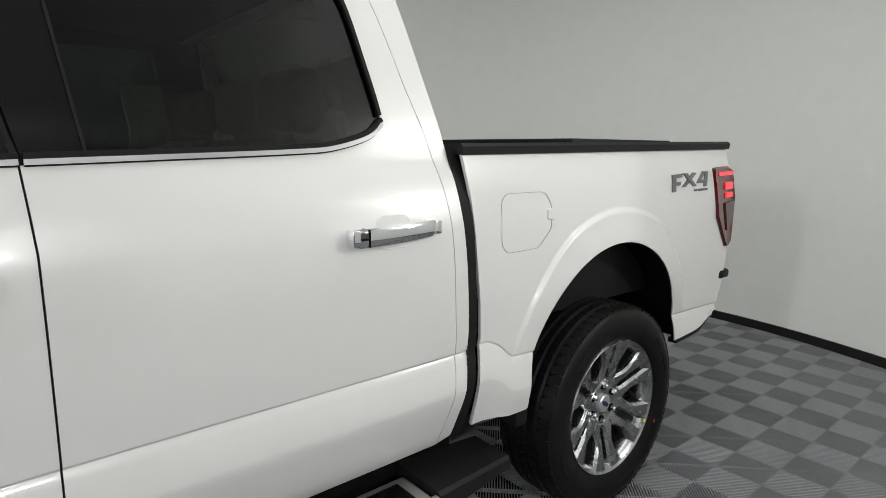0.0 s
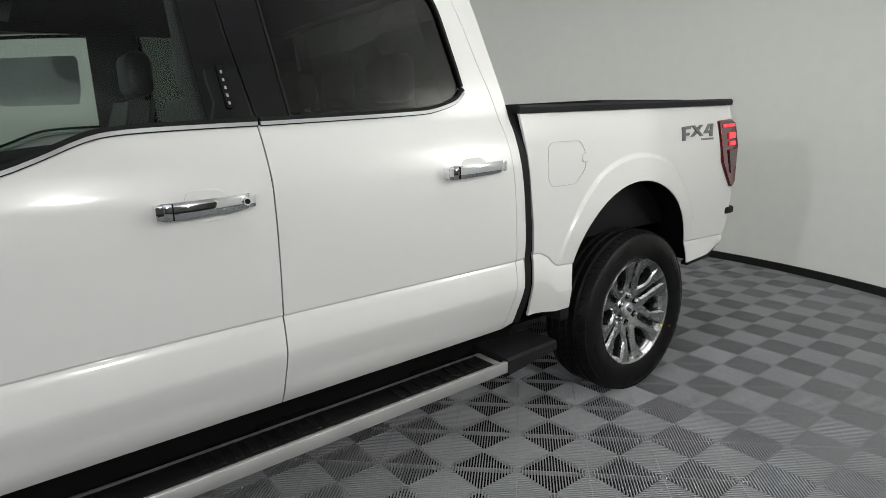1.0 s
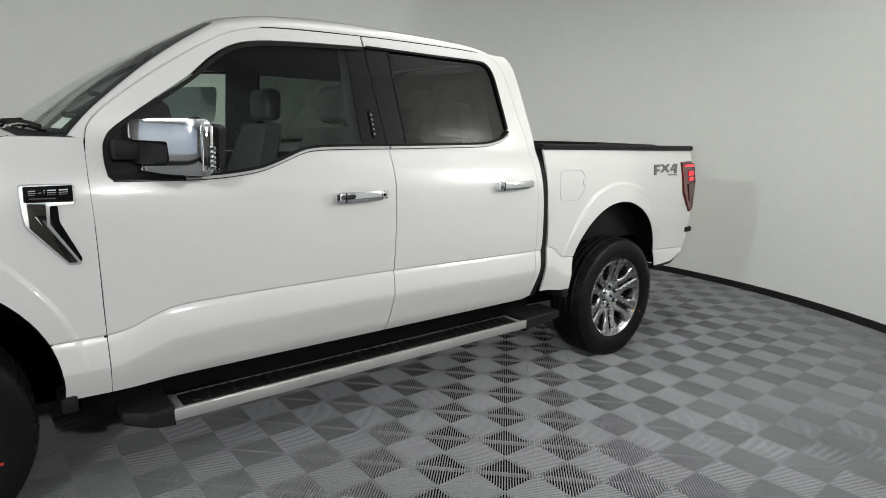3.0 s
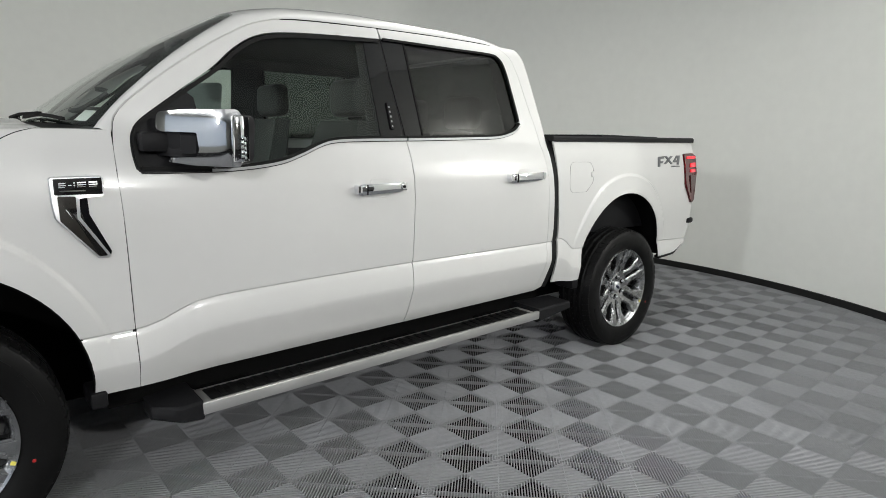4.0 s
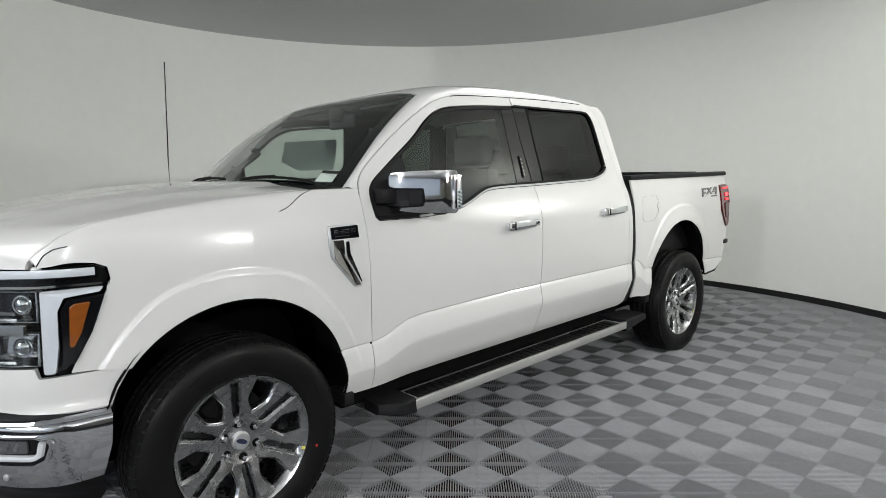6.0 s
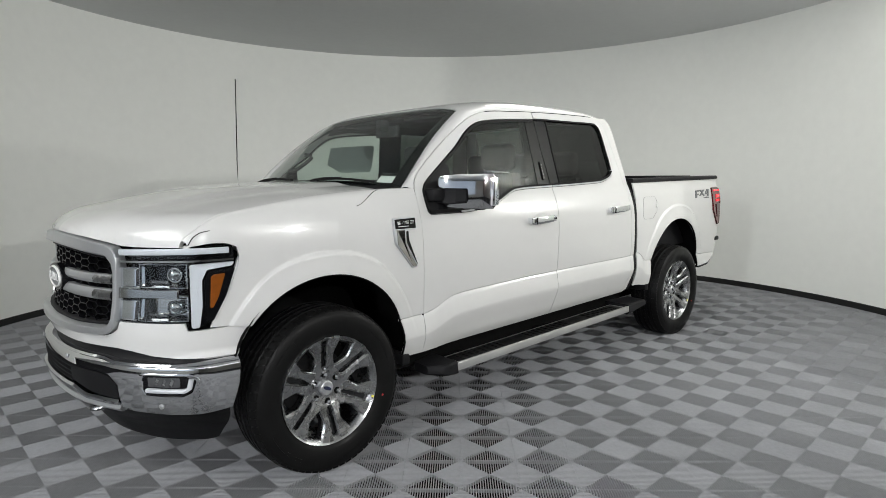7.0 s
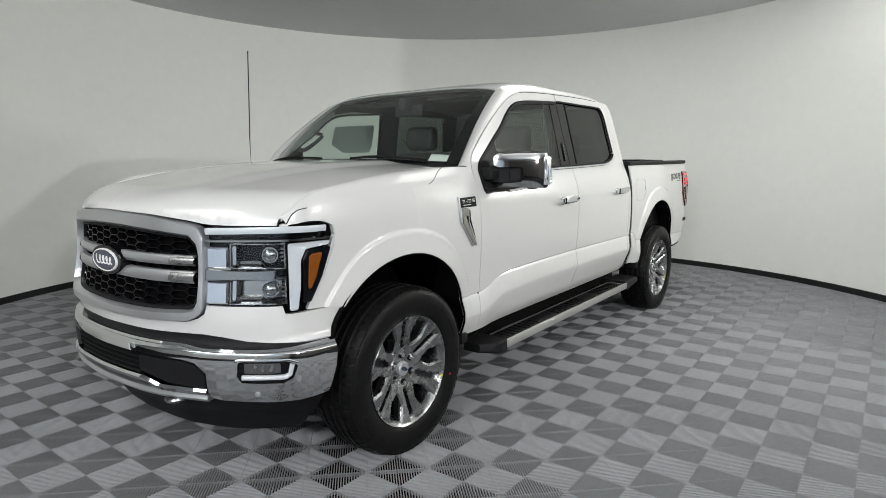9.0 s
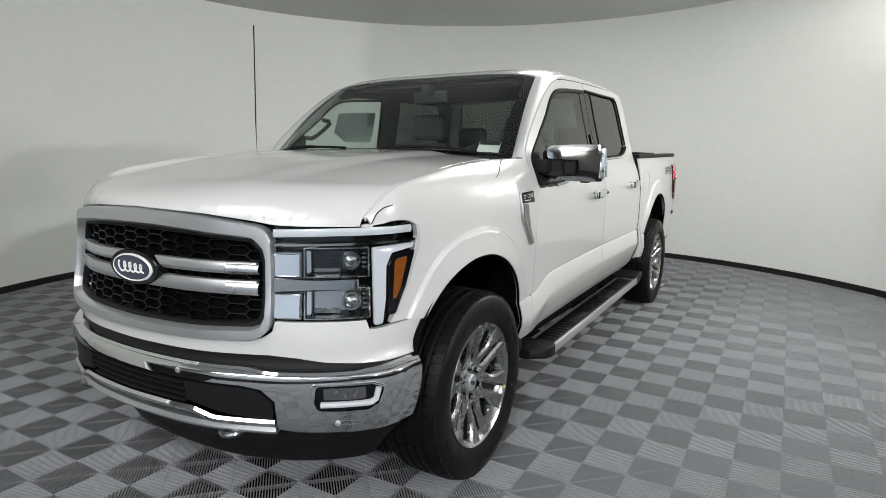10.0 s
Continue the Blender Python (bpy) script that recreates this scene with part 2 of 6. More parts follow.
def sweep(name, path, profile, mat, parent, label="", closed=False, up=(0, 0, 1), sharp=38):
    """A bar of constant profile (points across, up) along a path."""
    bm = bmesh.new()
    path = [Vector(p) for p in path]
    rings = []
    n = len(path)
    for i, p in enumerate(path):
        a = path[i - 1] if (i > 0 or closed) else p
        b = path[(i + 1) % n] if (i < n - 1 or closed) else p
        d = (b - a).normalized()
        side = d.cross(Vector(up)).normalized()
        top = side.cross(d)
        rings.append([bm.verts.new(p + side * s + top * t) for s, t in profile])
    m = len(profile)
    for i in range(n if closed else n - 1):
        r, q = rings[i], rings[(i + 1) % n]
        for j in range(m):
            bm.faces.new((r[j], r[(j + 1) % m], q[(j + 1) % m], q[j]))
    if not closed:
        bm.faces.new(rings[0][::-1])
        bm.faces.new(rings[-1])
    bmesh.ops.recalc_face_normals(bm, faces=bm.faces)
    return part(name, bm, mat, parent, label, sharp)


def circle(r, n=10):
    return [(r * math.cos(2 * math.pi * k / n), r * math.sin(2 * math.pi * k / n)) for k in range(n)]


def loft(name, loops, mat, parent, label="", closed=True, caps=True, sharp=38, flip=False):
    """A skin over a row of loops with the same number of points."""
    bm = bmesh.new()
    rows = [[bm.verts.new(p) for p in loop] for loop in loops]
    m = len(rows[0])
    for a, b in zip(rows, rows[1:]):
        for j in range(m if closed else m - 1):
            k = (j + 1) % m
            bm.faces.new((a[j], a[k], b[k], b[j]))
    if caps and closed:
        bm.faces.new(rows[0][::-1])
        bm.faces.new(rows[-1])
    bmesh.ops.remove_doubles(bm, verts=bm.verts, dist=1e-5)
    if closed and caps:
        bmesh.ops.recalc_face_normals(bm, faces=bm.faces)
    if flip:
        bmesh.ops.reverse_faces(bm, faces=bm.faces)
    return part(name, bm, mat, parent, label, sharp)


def bevelled_box(bm, lo, hi, r=0.004, seg=2, m=None):
    made = bmesh.ops.create_cube(bm, size=1)
    vs = made["verts"]
    for v in vs:
        v.co = Vector([lo[i] + (hi[i] - lo[i]) * (v.co[i] + 0.5) for i in range(3)])
    if r:
        es = list({e for v in vs for e in v.link_edges})
        out = bmesh.ops.bevel(bm, geom=es, offset=r, segments=seg, affect="EDGES", profile=0.5)
        vs = list({v for f in out["faces"] for v in f.verts} | {v for v in vs if v.is_valid})
    if m is not None:
        for v in vs:
            v.co = m @ v.co
    return vs


def box(name, lo, hi, mat, parent, r=0.004, label="", m=None, seg=2):
    bm = bmesh.new()
    bevelled_box(bm, lo, hi, r, seg, m)
    return part(name, bm, mat, parent, label)


def solid(name, outline, z0, z1, mat, parent, put, label="", r=0.0):
    """An outline in (u, v) given thickness from z0 to z1 and laid out by put(u, v, w)."""
    bm = bmesh.new()
    n = len(outline)
    if r:
        c = Vector((sum(p[0] for p in outline) / n, sum(p[1] for p in outline) / n))
        small = [tuple(Vector(p[:2]) + (c - Vector(p[:2])).normalized() * r) for p in outline]
        rows = [(outline, z0), (outline, z1 - r), (small, z1)]
    else:
        rows = [(outline, z0), (outline, z1)]
    rings = [[bm.verts.new(put(p[0], p[1], w)) for p in o] for o, w in rows]
    for a, b in zip(rings, rings[1:]):
        for j in range(n):
            bm.faces.new((a[j], a[(j + 1) % n], b[(j + 1) % n], b[j]))
    bm.faces.new(rings[0][::-1])
    bm.faces.new(rings[-1])
    bmesh.ops.triangulate(bm, faces=[f for f in bm.faces if len(f.verts) > 4])
    bmesh.ops.recalc_face_normals(bm, faces=bm.faces)
    return part(name, bm, mat, parent, label, 30)

# ---- large lights ----
WARM = (0.982, 0.979, 0.945)
COOL = (0.96, 0.967, 0.98)
# unseen fill lights added under the ceiling: over the open side, beside the bed, over the far side and beside the nose
for at, wide, deep, power, target in (((-1.0, -3.7, 3.34), 3.8, 2.2, 14, (-0.6, -3.0, 0.0)),
                                      ((3.3, -1.35, 3.36), 2.8, 1.5, 27, None),
                                      ((3.45, 0.0, 3.36), 1.0, 0.7, 27, None),
                                      ((-3.3, 0.2, 3.34), 2.0, 4.0, 105, (-3.1, 0.4, 0.0))):
    area_lamp("ceiling_light", at, wide, power, target, shape="RECTANGLE", size_y=deep, color=WARM)
# floodlights on the open side, each with an added lamp that imitates its spill on the ceiling above it
for x, y, z, power, tone in ((4.5, -3.1, 2.15, 25, WARM), (1.8, -7.4, 2.9, 100, WARM), (-3.2, -7.3, 2.9, 120, COOL), (-5.7, -2.8, 2.9, 92, COOL)):
    area_lamp("flood_light", (x, y, z), 0.16, power, (1.6, -0.4, 1.0), color=tone)
    area_lamp("ceiling_washer", (x, y - 0.1, z + 0.1), 0.3, 20, (x, y - 0.099, 3.3), color=tone)
# daylight through the bay's open front
area_lamp("bay_daylight", (-5.9, -2.6, 1.9), 6.4, 13, (0.0, -2.6, 1.8), shape="RECTANGLE", size_y=2.6, color=(0.72, 0.90, 1.22))

# ---- the booth ----
CX, CY, RAD, HIGH = 2.10, 0.35, 4.57, 3.39


def arc_wall(name, r0, r1, z0, z1, a0, a1, mat, label, seg=72, extra=()):
    """A curved wall of real thickness over the angles a0 to a1, with straight ends that run on in extra metres."""
    def ring(r):
        pts = [(CX + r * math.cos(radians(a0 + (a1 - a0) * k / seg)), CY + r * math.sin(radians(a0 + (a1 - a0) * k / seg))) for k in range(seg + 1)]
        for end, ang, sign in ((0, a0, -1), (-1, a1, 1)):
            d = Vector((-math.sin(radians(ang)), math.cos(radians(ang)))) * sign
            p = Vector(pts[end]) + d * extra[0 if end == 0 else 1]
            pts = [tuple(p)] + pts if end == 0 else pts + [tuple(p)]
        return pts
    inner, outer = ring(r0), ring(r1)
    loops = []
    for i in range(len(inner)):
        (x, y), (u, v) = inner[i], outer[i]
        loops.append([(x, y, z0), (u, v, z0), (u, v, z1), (x, y, z1)])
    ob = loft(name, loops, mat, None, sharp=50)
    return tagged(ob, label, name.split("_")[0], kind="structure")


arc_wall("wall_curved", RAD, RAD + 0.12, 0, HIGH + 0.1, -80, 150, WALL, "smooth curved light grey booth wall", extra=(0.1, 1.2))
arc_wall("baseboard", RAD - 0.014, RAD, 0, 0.068, -80, 150, BASE, "black vinyl baseboard along the curved wall", extra=(0.1, 1.2))


def flat_structure(name, lo, hi, mat, label):
    bm = bmesh.new()
    bevelled_box(bm, lo, hi, 0)
    return tagged(link_mesh(name, bm, mat), label, name.split("_")[0], kind="structure")


flat_structure("ceiling", (-6, -8, HIGH), (8.5, 6, HIGH + 0.2), CEILING, "flat matt grey ceiling over the booth")
# unseen walls added round the bay for bounce light and reflections
flat_structure("wall_west", (-6.1, -8, 0), (-6, 6, HIGH), BAY, "unseen plain grey wall added to close the bay")
# unseen wall, darkened so that glass and chrome reflect a dark bay
flat_structure("wall_south", (-6, -8.1, 0), (8.5, -8, HIGH), BAY_SHADED, "unseen wall added to close the bay, darkened for dim reflections")
flat_structure("wall_east", (8.5, -8, 0), (8.6, 6, HIGH), BAY, "unseen plain grey wall added to close the bay")
flat_structure("wall_north", (-6, 6, 0), (8.5, 6.1, HIGH), BAY, "unseen plain grey wall added to close the bay")
floor = flat_structure("floor", (-6, -8, -0.2), (8.5, 6, -0.0195), PIT, "subfloor blackened for the shade between grey ribbed plastic tiles")

# ---- the pickup truck: x runs to its rear from the front axle, z up, its left side at -y ----
truck = thing("pickup_truck", "white crew cab pickup truck with chrome trim and alloy wheels", "truck")

nose = curve([(-0.70, 0.805), (-0.645, 0.858), (-0.60, 0.884), (-0.55, 0.900), (-0.47, 0.914), (-0.30, 0.936), (-0.12, 0.957), (0.05, 0.970)])
plan = lambda x: 1.0 if x > 0.05 else nose(x) / 0.97
upper = curve([(0.40, 0.915), (0.66, 0.948), (0.80, 0.960), (0.95, 0.970), (1.08, 0.973), (1.18, 0.968), (1.26, 0.953), (1.33, 0.931), (1.385, 0.908),
               (1.50, 0.884), (1.65, 0.852), (1.80, 0.822), (1.86, 0.808), (1.91, 0.792)])
under = curve([(0, 0), (0.004, -0.0055), (0.011, -0.002), (0.030, 0.0055), (0.112, 0.0245), (0.122, 0.0255), (0.132, 0.0245), (0.230, 0.002), (0.275, -0.010), (0.30, -0.020), (0.34, -0.042)])
crease = curve([(0.30, 0.685), (0.60, 0.688), (0.68, 0.703), (0.76, 0.738), (0.83, 0.762), (0.95, 0.774), (1.85, 0.797), (2.86, 0.806), (2.98, 0.818), (3.04, 0.797), (3.12, 0.742), (3.3, 0.735)])
bed_upper = curve([(0.40, 0.94), (0.75, 0.955), (1.0, 0.966), (1.15, 0.968), (1.28, 0.960), (1.38, 0.945), (1.46, 0.93)])
hood_h = curve([(-0.96, 1.272), (-0.80, 1.298), (-0.6, 1.328), (-0.35, 1.370), (0.0, 1.414), (0.3, 1.432), (0.5, 1.436), (0.7, 1.436)])
lip_z = curve([(0.0, 1.201), (0.3, 1.192), (0.5, 1.171), (0.6, 1.155), (0.7, 1.152), (0.87, 1.152)])
nose_x = curve([(0.0, -0.946), (0.10, -0.943), (0.25, -0.931), (0.38, -0.905), (0.50, -0.863), (0.59, -0.825), (0.69, -0.771), (0.79, -0.700), (0.855, -0.640), (0.885, -0.595), (0.90, -0.55)])
seam_y = curve([(-0.66, 0.832), (-0.60, 0.852), (-0.50, 0.854), (-0.2, 0.842), (0.2, 0.815), (0.40, 0.800), (0.6, 0.795)])


def hood_z(x, y):
    a = abs(y)
    drop = 0.014 * smooth(-0.4, 0.25, x)
    top = hood_h(x) - drop - (0.058 - drop) * (a / 0.87) ** 3 + 0.014 * smooth(0.60, 0.46, a + 0.10 * smooth(0.4, -0.9, x)) * smooth(-0.95, -0.5, x)
    r = min(1.0, max(0.0, (x - nose_x(a)) / 0.17))
    low = lip_z(a)
    if x < nose_x(a):
        return low - 3 * (nose_x(a) - x)
    return low + (top - low) * math.sqrt(max(0.0, 1 - (1 - r) ** 2.2))


Z0 = 1.08


def flare(x, z, cx, cz, rin, rout, amount):
    """The arch's raised rim, with a crisp crest that fades towards the sill."""
    r = math.hypot(x - cx, z - cz)
    back = smooth(0.25, 0.5, abs(x - cx)) * 0.03
    amount *= smooth(cz + 0.04, cz + 0.40, z)
    return amount * smooth(rout - back + 0.005, rout - back - 0.018, r) * (0.62 + 0.38 * smooth(rout - 0.02, rin, r))


def side(x, z):
    """Half the body's width at that place along it and height."""
    if x < 2.933 - 0.05 * smooth(0.95, 1.38, z):
        w = upper(z)
        c = crease(x)
        if z < c:
            w += under(c - z)
        if x < 0.6:
            s = smooth(0.05, 0.6, x)
            front = 0.970
            if z > Z0:
                front = 0.97 * (max(0.0, 1 - ((z - Z0) / max(0.05, hood_h(x) - Z0)) ** 2)) ** (1 / 7)
            else:
                front = 0.970 - 0.03 * (Z0 - z) ** 2 + (under(c - z) if z < c else 0) * smooth(-0.6, 0.3, x)
            w = w * s + front * plan(x) * (1 - s)
        w += flare(x, z, -0.02, 0.50, 0.485, 0.60, 0.020)
    else:
        w = bed_upper(z)
        c = crease(x)
        if z < c:
            w += under(c - z) * 0.8
        w += flare(x, z, 3.665, 0.60, 0.471, 0.60, 0.021)
        w -= 0.012 * smooth(4.1, 4.6, x)
    return w


def lift(x, v):
    """Height at a place of the flattened side, on which the crease runs level at 0.80."""
    return v + (crease(x) - 0.80) * smooth(0.47, 0.72, v) * smooth(1.12, 0.86, v)


def level(x, z):
    v = z
    for k in range(25):
        v = v + 0.7 * (z - lift(x, v))
    return v


def flatten(pts):
    return [(x, level(x, z)) for x, z in pts]


def left(x, v):
    z = lift(x, v)
    return (x, -side(x, z), z)


def right(x, v):
    z = lift(x, v)
    return (x, side(x, z), z)


def fender_surf(sign):
    """(x, v): v is the height up to Z0 and from there runs on over the shoulder to the bonnet."""
    def f(x, v):
        if v <= Z0:
            z = lift(x, v)
            return (x, sign * side(x, z), z)
        a = min(math.pi / 2 - 0.02, (v - Z0) / 0.42 * (math.pi / 2))
        ys = seam_y(x)
        zs = hood_z(x, ys)
        w = 0.97 * plan(x)
        y = ys + (w - ys) * math.cos(a) ** 0.75
        z = Z0 + (zs - Z0) * math.sin(a) ** 0.9 + 0.005 * math.sin(a) ** 10 * smooth(-0.56, -0.42, x)
        s = smooth(0.05, 0.6, x)
        if s > 0:
            y = y * (1 - s) + min(upper(min(z, 1.40)), y + 0.07) * s
        y += flare(x, z, -0.02, 0.50, 0.485, 0.60, 0.020)
        return (x, sign * y, z)
    return f


def hood_surf(x, y):
    return (x, y, hood_z(x, y))


def shoulder(x, z):
    """The wing's own upward coordinate for a height z."""
    if z <= Z0:
        return level(x, z)
    f = min(1.0, (z - Z0) / (hood_z(x, seam_y(x)) - Z0))
    return Z0 + 0.42 * math.asin(f ** (1 / 0.9)) / (math.pi / 2)


def arc_pts(cx, cz, r, a0, a1, n=24):
    return [(cx + r * math.cos(radians(a0 + (a1 - a0) * k / n)), cz + r * math.sin(radians(a0 + (a1 - a0) * k / n))) for k in range(n + 1)]


SEAM_B = [(1.738, 1.892), (1.752, 1.82), (1.785, 1.62), (1.822, 1.44), (1.838, 1.38), (1.848, 1.22), (1.848, 0.80), (1.843, 0.56), (1.842, 0.476)]
SEAM_A = spline([(0.613, 0.456), (0.604, 0.70), (0.590, 1.05), (0.580, 1.25), (0.583, 1.37), (0.612, 1.46), (0.758, 1.587), (0.908, 1.695), (1.029, 1.772), (1.150, 1.832), (1.32, 1.868), (1.738, 1.892)], 4)
BELT_F = spline([(1.838, 1.381), (1.60, 1.374), (1.46, 1.366), (1.38, 1.350), (1.27, 1.306), (1.18, 1.276), (1.05, 1.256), (0.90, 1.247), (0.655, 1.245)], 4)
TOP_F = spline([(0.640, 1.258), (0.633, 1.30), (0.632, 1.34), (0.638, 1.378), (0.660, 1.418), (0.710, 1.461), (0.829, 1.550), (0.946, 1.636), (1.041, 1.722), (1.13, 1.778), (1.24, 1.808), (1.45, 1.828), (1.748, 1.846)], 4)
SEAM_C = spline([(1.738, 1.892), (2.10, 1.902), (2.42, 1.905), (2.55, 1.893), (2.63, 1.845), (2.68, 1.75), (2.74, 1.58), (2.795, 1.43), (2.828, 1.25), (2.848, 0.95), (2.856, 0.83), (2.844, 0.68), (2.820, 0.500)], 4)
BELT_R = spline([(1.846, 1.381), (2.10, 1.390), (2.40, 1.402), (2.50, 1.412), (2.60, 1.440), (2.645, 1.475)], 4)
TOP_R = spline([(2.648, 1.50), (2.632, 1.58), (2.592, 1.74), (2.565, 1.81), (2.53, 1.845), (2.47, 1.858), (2.20, 1.857), (1.757, 1.848)], 4)
CAB_END = spline([(2.64, 1.925), (2.72, 1.87), (2.765, 1.76), (2.820, 1.57), (2.860, 1.41), (2.878, 1.22), (2.900, 0.95), (2.905, 0.83), (2.892, 0.70), (2.876, 0.520)], 4)
GAP = 0.0022
CREASE = (0.792, 0.797, 0.80, 0.803, 0.808)


def shift(pts, dx):
    return [(p[0] + dx, p[1]) for p in pts]


def door_outlines():
    k = [i for i, p in enumerate(SEAM_B) if p[1] <= 1.385][0]
    front = SEAM_A + shift([(1.738, 1.892), (1.748, 1.846)], -GAP)[1:] + TOP_F[::-1][1:] + BELT_F[::-1][:-1] + [(1.838 - GAP, 1.381)] + shift(SEAM_B[k + 1:], -GAP)
    rear = shift(SEAM_B[k:][::-1], GAP) + BELT_R[1:] + TOP_R[:-1] + [(1.757, 1.848), (1.746, 1.890)] + SEAM_C[1:]
    return front, rear


def window_outlines():
    front = TOP_F + [(1.79, 1.62), (1.832, 1.385)] + BELT_F[1:]
    rear = BELT_R + TOP_R + [(1.792, 1.64)]
    return front, rear


def split(outline, line, keep_low):
    """The part of an outline before or behind the slanting line x = line(z)."""
    out = []
    n = len(outline)
    for i in range(n):
        a, b = outline[i], outline[(i + 1) % n]
        fa, fb = a[0] - line(a[1]), b[0] - line(b[1])
        if (fa <= 0) == keep_low:
            out.append(a)
        if (fa <= 0) != (fb <= 0):
            s = fa / (fa - fb)
            out.append((a[0] + (b[0] - a[0]) * s, a[1] + (b[1] - a[1]) * s))
    return out


def handle(sign, x0, x1, z, parent, key):
    """A chrome strap handle over a scooped recess."""
    h = part("door_handle", bmesh.new(), CHROME, parent, "chrome door handle")
    w = side((x0 + x1) / 2, z)
    loops = []
    n = 14
    for k in range(n + 1):
        s = k / n
        x = x0 + (x1 - x0) * s
        out = w + 0.012 + 0.032 * math.sin(math.pi * min(1, max(0, s))) ** 0.35
        hh = 0.0245 - 0.003 * s
        tip = 0.8 + 0.2 * min(1, 14 * s, 14 * (1 - s))
        zz = z + 0.012 * s
        loops.append([(x, sign * (out + c * 0.007), zz + d * hh * tip) for c, d in ((-1, -0.8), (-1, 0.8), (0.3, 1), (1, 0.6), (1, -0.6), (0.3, -1))])
    bm = bmesh.new()
    rows = [[bm.verts.new(p) for p in loop] for loop in loops]
    for a, b in zip(rows, rows[1:]):
        for j in range(6):
            bm.faces.new((a[j], a[(j + 1) % 6], b[(j + 1) % 6], b[j]))
    bm.faces.new(rows[0])
    bm.faces.new(rows[-1][::-1])
    bevelled_box(bm, (x0 - 0.004, min(sign * (w - 0.01), sign * (w + 0.035)), z - 0.019), (x0 + 0.035, max(sign * (w - 0.01), sign * (w + 0.035)), z + 0.021), 0.004)
    bevelled_box(bm, (x1 - 0.03, min(sign * (w - 0.01), sign * (w + 0.034)), z - 0.008), (x1 + 0.004, max(sign * (w - 0.01), sign * (w + 0.034)), z + 0.030), 0.004)
    bmesh.ops.recalc_face_normals(bm, faces=bm.faces)
    bm.to_mesh(h.data)
    bm.free()
    for p in h.data.polygons:
        p.use_smooth = True
    h.data.set_sharp_from_angle(angle=radians(40))
    # a thin joint line, and the round lock in the driver's handle
    at = x0 + 0.036
    joint = bmesh.new()
    bevelled_box(joint, (at, min(sign * (w + 0.01), sign * (w + 0.0485)), z - 0.021), (at + 0.003, max(sign * (w + 0.01), sign * (w + 0.0485)), z + 0.024), 0.001)
    part("handle_joint", joint, BLACK, h, "dark joint line")
    if key == "front" and sign < 0:
        turn = Matrix.Translation((x1 - 0.024, sign * (w + 0.036), z + 0.011)) @ Matrix.Rotation(radians(90), 4, "X")
        for name, r, deep, mat, label in (("lock_ring", 0.0125, 0.022, CHROME, "chrome lock ring"), ("lock_core", 0.008, 0.026, BLACK, "dark lock core")):
            bm = bmesh.new()
            bmesh.ops.create_cone(bm, cap_ends=True, segments=20, radius1=r, radius2=r * 0.92, depth=deep, matrix=turn)
            part(name, bm, mat, h, label)
    return h


